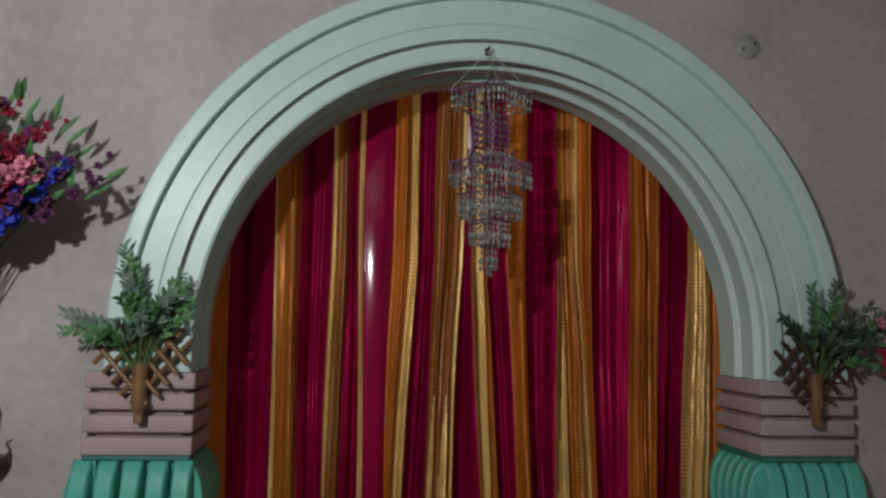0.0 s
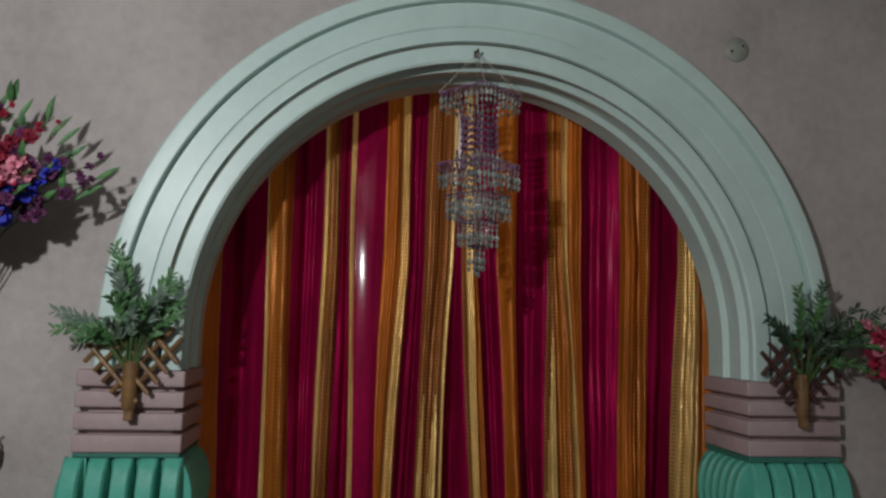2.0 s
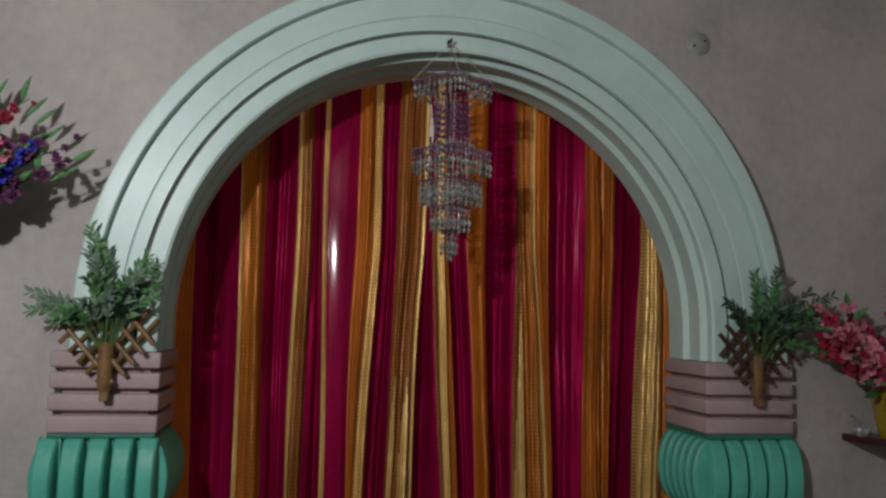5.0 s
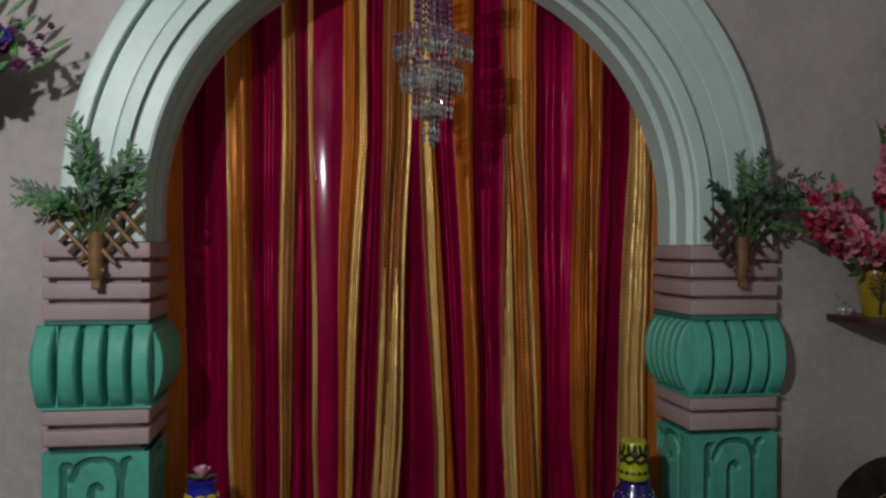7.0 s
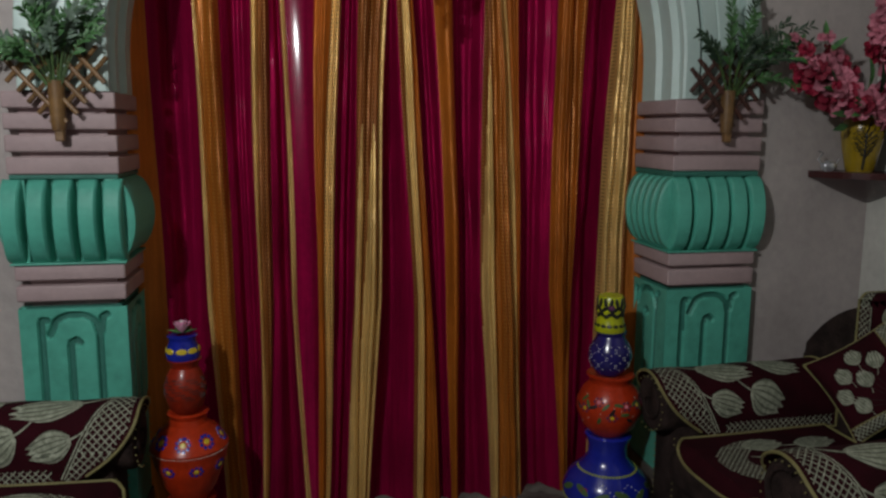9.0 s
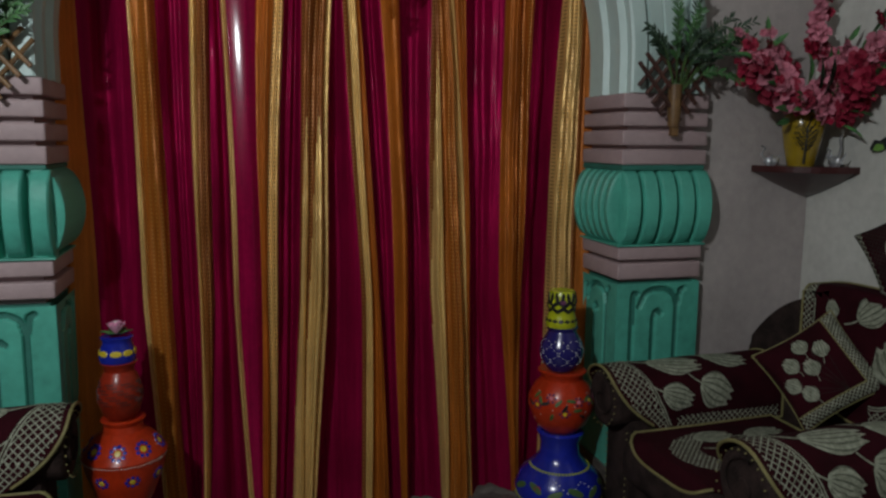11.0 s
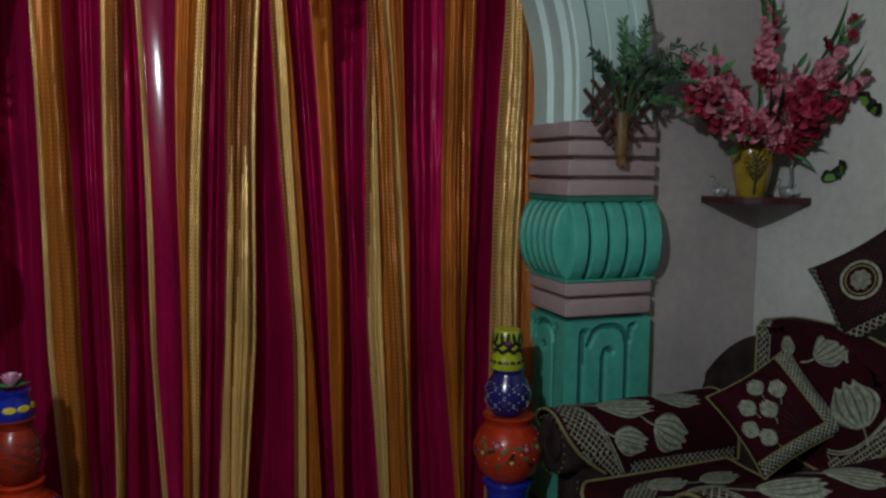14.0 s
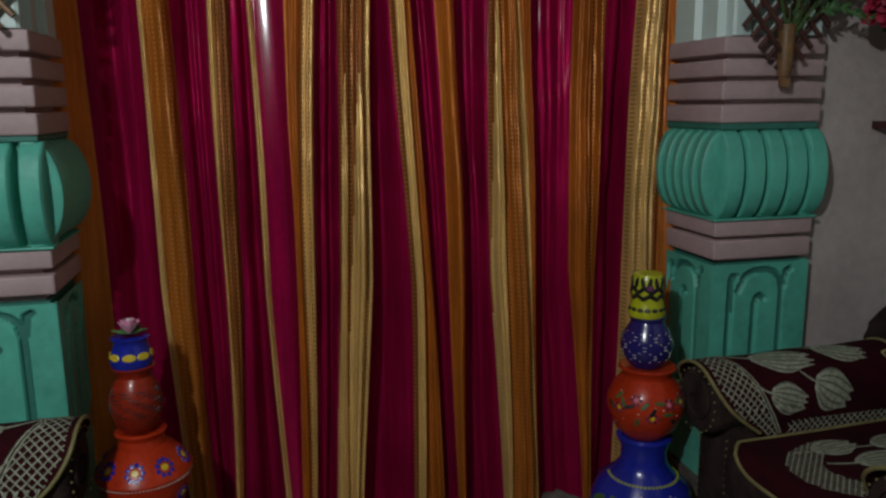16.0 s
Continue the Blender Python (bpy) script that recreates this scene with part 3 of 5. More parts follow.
for x, y in ((0.008, 0.006), (-0.008, -0.006)):
    part("cord", tube(bmesh.new(), [(x, y, 1.86), (x, y, 2.335)], 0.0014, sides=4), CORD, chandelier)


# ---- plants and flowers ----
def leaflet(bm, at, along, up, length, width, curl=0.25):
    """A pointed leaf with a folded midrib, from at in the direction along."""
    along, up = Vector(along).normalized(), Vector(up)
    side = along.cross(up).normalized()
    nrm = side.cross(along).normalized()
    at = Vector(at)
    mid, lft, rgt = [], [], []
    for u, w in ((0, 0.08), (0.3, 0.85), (0.55, 1.0), (0.8, 0.6), (1, 0.0)):
        c = at + along * length * u - nrm * length * curl * u * u
        mid.append(bm.verts.new(c))
        if 0 < w:
            lft.append(bm.verts.new(c + side * width * w / 2 + nrm * width * 0.18 * w))
            rgt.append(bm.verts.new(c - side * width * w / 2 + nrm * width * 0.18 * w))
    for k in range(3):
        bm.faces.new([mid[k], mid[k + 1], lft[k + 1], lft[k]])
        bm.faces.new([mid[k + 1], mid[k], rgt[k], rgt[k + 1]])
    bm.faces.new([mid[3], mid[4], lft[3]])
    bm.faces.new([mid[4], mid[3], rgt[3]])


def unit_leaf(curl, width):
    bm = bmesh.new()
    leaflet(bm, (0, 0, 0), (1, 0, 0), (0, 0, 1), 1.0, width, curl)
    return bm


LEAFLETS = [[mesh("leaflet", unit_leaf(c, w), m, True) for c, w in ((0.2, 0.30), (0.45, 0.34), (0.05, 0.26))] for m in (LEAF, LEAF_GREY, LEAF_DARK)]


def frond(rnd, parent, start, tip, n, size, tone, droop=0.04):
    """A stem with pairs of small leaves along it."""
    a, b = Vector(start), Vector(tip)
    pts = [a.lerp(b, u) + Vector((0, 0, droop * (math.sin(math.pi * u) - 0.4 * u * u))) for u in [k / 8 for k in range(9)]]
    stem = part("frond", tube(bmesh.new(), pts, 0.0022, 0.0008, 4), STEM, parent)
    for k in range(n):
        u = 0.38 + 0.62 * k / (n - 1)
        i = min(7, int(u * 8))
        p = pts[i].lerp(pts[i + 1], u * 8 - i)
        d = (pts[i + 1] - pts[i]).normalized()
        for sgn in (-1, 1):
            side = d.cross(Vector((rnd.uniform(-0.3, 0.3), -1, 0.3))).normalized() * sgn
            way = (d * rnd.uniform(0.6, 1.0) + side * rnd.uniform(0.45, 0.9) + Vector((0, rnd.uniform(-0.5, 0.2), rnd.uniform(-0.1, 0.3)))).normalized()
            up = Vector((rnd.uniform(-0.3, 0.3), -1, 0.4))
            across = up.cross(way).normalized()
            up = way.cross(across)
            length = size * rnd.uniform(0.7, 1.2) * (1.15 - 0.4 * u)
            ob = new("leaflet", LEAFLETS[tone][rnd.randrange(3)])
            ob.parent = stem
            ob.matrix_basis = Matrix.Translation(p) @ Matrix((way, across, up)).transposed().to_4x4() @ Matrix.Diagonal((length, length, length, 1))
    return stem


def lattice_planter(x, y, z, seed, stick, tips, tones, label):
    rnd = random.Random(seed)
    base = thing("wall_planter", (x, y, z), label, "wall planter", "bamboo wall planters")
    bm = lathe(bmesh.new(), [(0, 0), (0.018, 0.0), (0.021, 0.03), (0.022, 0.10), (0.024, 0.135), (0.019, 0.135), (0.017, 0.05), (0, 0.05)], 16)
    part("bamboo_cup", bm, BAMBOO, base, smooth=True)
    part("cup_foot", boxed(-0.010, 0.014, -0.012, 0.012, -0.03, 0.002, bevel=0.004), BAMBOO, base)
    for sgn in (-1, 1):
        for k in range(-4, 5):
            foot = 0.050 * k
            inside = []
            for i in range(61):
                px = -0.125 + 0.25 * i / 60
                pz = 0.105 + 1.15 * (sgn * px - foot)
                if 0.015 + 1.0 * abs(px) <= pz <= 0.262 - 0.42 * abs(px):
                    inside.append((px, pz))
            if len(inside) > 9:
                (xa, za), (xb, zb) = inside[0], inside[-1]
                ex, ez = (xb - xa) * 0.07, (zb - za) * 0.07
                yy = 0.006 if sgn > 0 else -0.004
                part("lattice_stick", tube(bmesh.new(), [(xa - ex, yy, za - ez), (xb + ex, yy, zb + ez)], 0.0072, sides=8), stick, base)
    for i, (a, b, c) in enumerate(tips):
        frond(rnd, base, (a * 0.06, -0.012, 0.11), (a, b, c), 12, 0.036, tones[i % 3])
        if c > 0.3 and stick is BAMBOO:
            frond(rnd, base, (a * 0.06, -0.010, 0.10), (a * 0.82 + rnd.uniform(-0.03, 0.03), b - 0.02, c * 0.88 + rnd.uniform(-0.03, 0.02)), 10, 0.034, tones[(i + 1) % 3])
    return base


FERN = "crossed bamboo lattice wall planter with artificial fern leaves"
lattice_planter(-1.043, -0.032, 1.36, 3, BAMBOO, ((-0.20, -0.03, 0.285), (-0.19, -0.05, 0.235), (-0.13, -0.06, 0.21), (-0.17, -0.04, 0.26), (-0.06, -0.02, 0.47), (-0.03, -0.03, 0.43), (-0.05, -0.05, 0.40), (0.105, -0.04, 0.395), (0.12, -0.05, 0.37), (0.09, -0.08, 0.34), (0.13, -0.03, 0.32),
                                                 (-0.04, -0.10, 0.33), (0.02, -0.11, 0.27), (-0.09, -0.09, 0.24), (0.0, -0.06, 0.31)), (1, 0, 0), FERN)
lattice_planter(0.975, -0.032, 1.36, 8, DARK_BAMBOO, ((-0.13, -0.04, 0.32), (-0.11, -0.05, 0.29), (-0.03, -0.04, 0.42), (-0.02, -0.03, 0.37), (0.06, -0.03, 0.43), (0.05, -0.05, 0.38), (0.16, -0.05, 0.36), (0.23, -0.06, 0.35), (0.20, -0.07, 0.31), (0.24, -0.05, 0.30),
                                                     (0.18, -0.08, 0.25), (0.19, -0.05, 0.17), (0.10, -0.08, 0.30), (0.02, -0.10, 0.30), (-0.06, -0.09, 0.28), (0.05, -0.09, 0.24)), (2, 2, 0), FERN.replace("fern", "dark green fern"))


def blossom(rnd, size):
    """An open blossom of about seven cupped petals, facing +z."""
    bm = bmesh.new()
    for ring, count, tilt, s in ((0, 5, 0.45, 1.0), (1, 5, 0.95, 0.8), (2, 3, 1.25, 0.6)):
        for k in range(count):
            a = 2 * math.pi * (k + 0.5 * ring) / count + rnd.uniform(-0.2, 0.2)
            out = Vector((math.cos(a), math.sin(a), 0))
            tang = Vector((-math.sin(a), math.cos(a), 0))
            rows = []
            for u, w in ((0.05, 0.25), (0.4, 0.8), (0.75, 1.0), (1.0, 0.55)):
                c = out * size * s * u * math.cos(tilt) + Vector((0, 0, size * s * (u * math.sin(tilt) - 0.32 * u ** 3 + rnd.uniform(-0.09, 0.09))))
                rows.append([bm.verts.new(c + tang * size * s * 0.42 * w * q * rnd.uniform(0.8, 1.15) + Vector((0, 0, size * (0.16 * q * q + rnd.uniform(-0.06, 0.06))))) for q in (-1, -0.3, 0.3, 1)])
            for a2, b2 in zip(rows, rows[1:]):
                for q in range(3):
                    bm.faces.new([a2[q], a2[q + 1], b2[q + 1], b2[q]])
    return bm


def spray(rnd, parent, start, tip, mats, size, n, spread, flowers, leafy=4, low=0.4):
    """A stem of a bouquet with blossoms along its upper part and a few leaves."""
    a, b = Vector(start), Vector(tip)
    mid = a.lerp(b, 0.5) if low < 0.6 else a + Vector(((b - a).x * -0.10, (b - a).y * 0.4, (b - a).z * 0.80))

    def along(t):
        return a * (1 - t) ** 2 + mid * 2 * t * (1 - t) + b * t * t

    pts = [along(k / 8) for k in range(9)]
    stem = part("stem", tube(bmesh.new(), pts, 0.003, 0.0015, 5), STEM, parent)
    for k in range(leafy):
        lf = bmesh.new()
        p = along(rnd.uniform(low - 0.05, 0.98))
        leaflet(lf, p, (b - a).normalized() + Vector((rnd.uniform(-1, 1), rnd.uniform(-0.9, 0.1), rnd.uniform(-0.5, 0.6))), (rnd.uniform(-0.4, 0.4), -1, 0.5), rnd.uniform(0.05, 0.085), 0.02)
        part("leaf", lf, LEAF, stem)
    for k in range(n):
        u = low + (1 - low) * k / max(1, n - 1)
        s = size * (1.12 - 0.72 * max(0.0, (u - 0.6) / 0.4)) * rnd.uniform(0.8, 1.15)
        p = along(u) + Vector((rnd.uniform(-1, 1), rnd.uniform(-1, 0.3), rnd.uniform(-1, 1))) * spread * (1.1 - 0.7 * u)
        ob = new("blossom", flowers[rnd.choice(mats)][rnd.randrange(3)])
        ob.parent = stem
        d = Vector((rnd.uniform(-0.7, 0.7), rnd.uniform(-1.3, -0.4), rnd.uniform(-0.2, 0.8)))
        ob.matrix_basis = Matrix.Translation(p) @ d.to_track_quat("Z", "Y").to_matrix().to_4x4() @ Matrix.Diagonal((s, s, s, 1))


frnd = random.Random(21)
FLOWERS = {name: [mesh("blossom", blossom(frnd, 1.0), mat, True) for _ in range(3)] for name, mat in (("red", RED), ("rose", ROSE), ("blue", BLUE_PETAL), ("plum", PLUM))}


def vase(x, y, z, label):
    base = thing("vase", (x, y, z), label, "vase", "vases on the corner shelves")
    prof = [(0, 0), (0.042, 0), (0.045, 0.01), (0.056, 0.06), (0.066, 0.12), (0.066, 0.155), (0.055, 0.188), (0.045, 0.203), (0.050, 0.218), (0.044, 0.216), (0.038, 0.195), (0, 0.19)]
    part("body", lathe(bmesh.new(), prof, 36), YELLOW_GLAZE, base, smooth=True)
    rnd = random.Random(4)

    def on(a, h):
        r = 0.0
        for (r0, z0), (r1, z1) in zip(prof[1:8], prof[2:9]):
            if z0 <= h <= z1:
                r = r0 + (r1 - r0) * (h - z0) / (z1 - z0)
        return ((r + 0.001) * math.sin(a), -(r + 0.001) * math.cos(a), h)

    bm = bmesh.new()
    mid = -0.5
    tube(bm, [on(mid + 0.03 * math.sin(7 * h), h) for h in [0.01 + 0.012 * k for k in range(11)]], 0.0050, 0.0025, 5)
    for k in range(11):
        h0, sgn = 0.045 + 0.008 * k, (-1) ** k
        reach = 0.115 * math.sin(math.pi * (0.25 + 0.065 * k))
        tube(bm, [on(mid + sgn * reach * i, min(0.175, h0 + 0.0065 * i)) for i in range(6)], 0.0022, 0.0012, 4)
        for i in range(1, 6):
            for q in (-1, 1):
                h1 = h0 + 0.0065 * i + rnd.uniform(0.002, 0.008) * q
                lathe(bm, [(0, 0.0026), (0.0036, 0), (0, -0.0026)], 6, at=on(mid + sgn * reach * i + 0.07 * q * rnd.random(), min(0.178, h1)))
    part("tree_painting", bm, BLACK, base, "black painted tree")
    return base


def corner_shelf(x, y, z, turn, label):
    base = thing("corner_shelf", (x, y, z), label, "corner shelf", "corner shelves", turn=turn)
    bm = bmesh.new()
    n, r = 14, 0.238
    arc = [(-r * math.cos(math.pi / 2 * k / n), -r * math.sin(math.pi / 2 * k / n)) for k in range(n + 1)]
    for z0, z1, sc0, sc1 in ((0, 0.022, 1.0, 1.0),):
        lo = [bm.verts.new((0, 0, z0))] + [bm.verts.new((a * sc0, b * sc0, z0)) for a, b in arc]
        hi = [bm.verts.new((0, 0, z1))] + [bm.verts.new((a * sc1, b * sc1, z1)) for a, b in arc]
        bm.faces.new(lo[::-1])
        bm.faces.new(hi)
        for k in range(len(lo)):
            bm.faces.new([lo[k], lo[(k + 1) % len(lo)], hi[(k + 1) % len(lo)], hi[k]])
    part("board", bm, SHELF, base)
    bm = bmesh.new()
    rings = []
    for f, dz in ((0.94, -0.001), (0.66, -0.035), (0.32, -0.068), (0.06, -0.090)):
        rings.append([bm.verts.new((0, 0, dz))] + [bm.verts.new((a * f, b * f, dz)) for a, b in arc])
    for a, b in zip(rings, rings[1:]):
        for k in range(len(a)):
            bm.faces.new([a[k], a[(k + 1) % len(a)], b[(k + 1) % len(a)], b[k]])
    bm.faces.new(rings[0])
    bm.faces.new(rings[-1][::-1])
    part("bracket", bm, SHELF, base, smooth=True)
    return base


def glass_swan(x, y, z, turn, tall, label):
    base = thing("glass_figurine", (x, y, z), label, "figurine", "glass figurines", turn=turn)
    base.matrix_basis = base.matrix_basis @ Matrix.Diagonal((1.5, 1.5, 1.5, 1))
    bm = lathe(bmesh.new(), [(0, 0), (0.010, 0.0), (0.018, 0.008), (0.016, 0.018), (0.006, 0.024), (0, 0.025)], 14, squash=0.6)
    part("body", bm, GLASS_TOY, base, smooth=True)
    part("neck", tube(bmesh.new(), [(0.012, 0, 0.014), (0.022, 0, tall * 0.6), (0.014, 0, tall * 0.9), (0.024, 0, tall)], 0.004, 0.002, 7), GLASS_TOY, base, smooth=True)
    part("tail", tube(bmesh.new(), [(-0.012, 0, 0.014), (-0.024, 0, 0.03)], 0.005, 0.001, 7), GLASS_TOY, base, smooth=True)


SHELF_Z = 1.212
corner_shelf(RIGHT_X - 0.002, WALL_Y - 0.002, SHELF_Z, 0, "dark red varnished quarter-round corner shelf with a curved bracket")
vase(1.452, -0.062, SHELF_Z + 0.022, "mustard glazed vase painted with a black tree")
glass_swan(1.360, -0.03, SHELF_Z + 0.022, 160, 0.045, "small clear glass swan figurine on the shelf")
glass_swan(1.527, -0.135, SHELF_Z + 0.022, 20, 0.07, "small silvered glass swan figurine on the shelf")
glass_swan(1.502, -0.165, SHELF_Z + 0.022, 100, 0.04, "small clear glass swan figurine on the shelf")
bouquet = thing("flower_bouquet", (1.449, -0.062, SHELF_Z + 0.19), "artificial bouquet of crimson and pink gladioli in the vase", "flowers")
brnd = random.Random(31)
for tip, mats, n, size in (((-0.33, -0.06, 0.25), ("red", "red", "rose"), 10, 0.040), ((-0.28, -0.09, 0.19), ("red", "rose"), 11, 0.044), ((-0.22, -0.12, 0.11), ("rose", "rose", "red"), 10, 0.042), ((-0.20, -0.03, 0.27), ("rose", "red"), 8, 0.034), ((-0.30, -0.04, 0.15), ("red",), 8, 0.044),
                           ((0.0, -0.05, 0.47), ("rose", "rose", "red"), 12, 0.030), ((0.03, -0.02, 0.43), ("red", "rose"), 10, 0.030), ((0.05, -0.12, 0.24), ("rose",), 8, 0.038), ((0.03, -0.15, 0.10), ("rose",), 7, 0.042), ((0.07, -0.15, 0.17), ("rose", "red"), 8, 0.040),
                           ((0.075, -0.24, 0.22), ("red", "red", "rose"), 10, 0.042), ((0.085, -0.31, 0.36), ("rose", "red"), 10, 0.032), ((0.08, -0.29, 0.14), ("red",), 10, 0.044), ((0.07, -0.36, 0.20), ("red", "rose"), 9, 0.032), ((0.06, -0.20, 0.06), ("red",), 8, 0.042), ((-0.12, -0.14, 0.05), ("rose", "red"), 7, 0.038)):
    spray(brnd, bouquet, (tip[0] * 0.1, tip[1] * 0.1, 0), tip, mats, size * 1.15, n, 0.04, FLOWERS, 6)
for tip, wide in (((-0.05, -0.13, 0.20), 0.030), ((-0.01, -0.14, 0.22), 0.034), ((-0.03, -0.15, 0.14), 0.036)):
    blade = bmesh.new()
    leaflet(blade, (tip[0] * 0.4, tip[1] * 0.6, 0.05), (tip[0], tip[1], tip[2]), (0.3, -1, 0.2), 0.15, wide, 0.15)
    part("blade_leaf", blade, LEAF_DARK, bouquet)
for tip in ((0.0, -0.06, 0.56), (0.08, -0.36, 0.44), (-0.05, -0.10, 0.22), (0.02, -0.12, 0.24), (-0.36, -0.04, 0.28), (0.08, -0.42, 0.28), (-0.20, -0.13, 0.03), (0.06, -0.26, 0.02), (0.07, -0.22, -0.06), (-0.16, -0.08, -0.03)):
    blade = bmesh.new()
    leaflet(blade, (tip[0] * 0.55, tip[1] * 0.55, tip[2] * 0.5), (tip[0], tip[1], tip[2]), (0.2, -1, 0.3), Vector(tip).length * 0.38, 0.024, 0.25)
    part("blade_leaf", blade, LEAF, bouquet)

corner_shelf(LEFT_X + 0.002, WALL_Y - 0.002, SHELF_Z, 90, "dark red varnished quarter-round corner shelf with a curved bracket")
vase(LEFT_X + 0.135, -0.062, SHELF_Z + 0.022, "mustard glazed vase painted with a black tree")
glass_swan(LEFT_X + 0.20, -0.05, SHELF_Z + 0.022, 20, 0.05, "small clear glass swan figurine on the shelf")
bouquet = thing("flower_bouquet", (LEFT_X + 0.105, -0.062, SHELF_Z + 0.19), "artificial bouquet of red, plum and royal blue flowers", "flowers")
for tip, mats, n, size in (((0.05, -0.10, 0.82), ("red", "rose"), 8, 0.034), ((0.12, -0.10, 0.78), ("red", "plum"), 8, 0.032), ((0.17, -0.09, 0.80), ("red",), 5, 0.018), ((0.22, -0.12, 0.70), ("red", "red", "plum"), 9, 0.036), ((0.27, -0.09, 0.75), ("red",), 5, 0.018), ((0.26, -0.12, 0.64), ("red", "plum"), 9, 0.036), ((0.33, -0.12, 0.61), ("plum", "plum", "blue"), 9, 0.032),
                           ((0.41, -0.09, 0.64), ("plum",), 7, 0.022), ((0.38, -0.10, 0.57), ("plum",), 6, 0.026), ((0.24, -0.16, 0.59), ("red", "red", "rose"), 9, 0.042), ((0.22, -0.15, 0.53), ("blue", "plum"), 9, 0.038), ((0.14, -0.17, 0.51), ("blue",), 10, 0.040), ((0.06, -0.18, 0.47), ("blue",), 10, 0.040), ((0.13, -0.16, 0.62), ("red", "rose"), 10, 0.044), ((0.02, -0.17, 0.58), ("blue", "red"), 9, 0.040), ((0.0, -0.14, 0.70), ("red", "plum"), 9, 0.038), ((-0.07, -0.14, 0.76), ("red", "rose"), 8, 0.036)):
    spray(brnd, bouquet, (tip[0] * 0.1, tip[1] * 0.1, 0), tip, mats, size * 1.35, n + 2, 0.045, FLOWERS, 3, 0.72)
for tip in ((0.14, -0.08, 0.85), (0.20, -0.08, 0.83), (0.31, -0.09, 0.79), (0.34, -0.10, 0.76), (0.36, -0.10, 0.71), (0.45, -0.08, 0.66), (0.40, -0.08, 0.60), (0.32, -0.12, 0.68)):
    blade = bmesh.new()
    leaflet(blade, (tip[0] * 0.84, tip[1], tip[2] * 0.88), (tip[0], 0, tip[2] * 0.45), (0.1, -1, 0.2), 0.085, 0.015, 0.05)
    part("blade_leaf", blade, LEAF, bouquet)


# ---- butterflies ----
def butterfly(y, z, size, turn, label):
    base = thing("butterfly_sticker", (RIGHT_X - 0.002, y, z), label, "wall sticker", "butterflies on the wall")
    base.matrix_basis = pose(RIGHT_X - 0.002, y, z, turn, 0, 0)
    for sgn in (-1, 1):
        wing = []
        for k in range(20):
            a = 2 * math.pi * k / 20
            r = 0.5 + 0.16 * math.cos(2 * a - 0.6) + 0.07 * math.cos(5 * a)
            wing.append((0.42 + r * math.cos(a) * 0.9, 0.12 + r * math.sin(a)))
        for name, mat, sc, lift in (("wing", BLACK, 1.0, 0.0), ("wing_patch", LIME, 0.62, 0.0012)):
            bm = bmesh.new()
            for dx in (0.0, -0.001):
                vs = [bm.verts.new((-(0.004 + lift + 0.30 * size * max(0, u) ) + dx, sgn * size * (0.40 + (u - 0.40) * sc), size * (v * sc - (0.09 if sc < 1 else 0)))) for u, v in wing]
                bm.faces.new(vs)
            part(name, bm, mat, base)
    part("body", lathe(bmesh.new(), [(0, -0.5 * size), (0.08 * size, -0.2 * size), (0.1 * size, 0.2 * size), (0, 0.5 * size)], 10, at=(-0.005, 0, 0)), BLACK, base, smooth=True)


for y, z, size, turn, label in ((-0.299, 1.312, 0.042, -30, "black and lime green butterfly sticker beside the vase"), (-0.404, 1.508, 0.040, 40, "black and lime green butterfly sticker behind the flowers"), (-0.544, 1.705, 0.036, 20, "black and lime green butterfly sticker high on the wall"),
                          (-0.606, 1.797, 0.034, -20, "small black and green butterfly sticker near the ceiling")):
    butterfly(y, z, size * 1.2, turn, label)


# ---- painted pots ----
def pot(name, x, y, z, prof, mat, label, group, steps=40):
    base = thing(name, (x, y, z), label, "pot", group)
    body = part("body", lathe(bmesh.new(), prof, steps), mat, base, smooth=True)
    return base


def on_pot(prof, a, h, lift=0.0):
    """The place and outward slope on a turned body, at angle a from the front and height h."""
    for (r0, z0), (r1, z1) in zip(prof, prof[1:]):
        if z0 <= h <= z1 and z1 > z0 and r0 > 0.02 and r1 > 0.02:
            r = r0 + (r1 - r0) * (h - z0) / (z1 - z0)
            nrm = Vector((z1 - z0, -(r1 - r0)))
            nrm.normalize()
            n = Vector((nrm.x * math.sin(a), -nrm.x * math.cos(a), nrm.y))
            return Vector((r * math.sin(a), -r * math.cos(a), h)) + n * lift, n
    return Vector((0, 0, h)), Vector((0, -1, 0))


def dab(base, name, prof, a, h, w, l, mat, turn=0.0):
    """A flat raised dab of enamel on a pot."""
    p, n = on_pot(prof, a, h)
    ob = part(name, lathe(bmesh.new(), [(0, -0.0008), (1, -0.0008), (0.85, 0.0012), (0, 0.0016)], 10), mat, base)
    ob.matrix_basis = Matrix.Translation(p) @ n.to_track_quat("Z", "Y").to_matrix().to_4x4() @ pose(0, 0, 0, 0, 0, turn) @ Matrix.Diagonal((w, l, 1, 1))


DOT = mesh("dot", lathe(bmesh.new(), [(0, -0.5), (1, -0.5), (0.7, 0.5), (0, 0.7)], 6), WHITE)
DOT_YELLOW = mesh("dot", lathe(bmesh.new(), [(0, -0.5), (1, -0.5), (0.7, 0.5), (0, 0.7)], 6), YELLOW)
DOT_BLACK = mesh("dot", lathe(bmesh.new(), [(0, -0.5), (1, -0.5), (0.7, 0.5), (0, 0.7)], 6), BLACK)


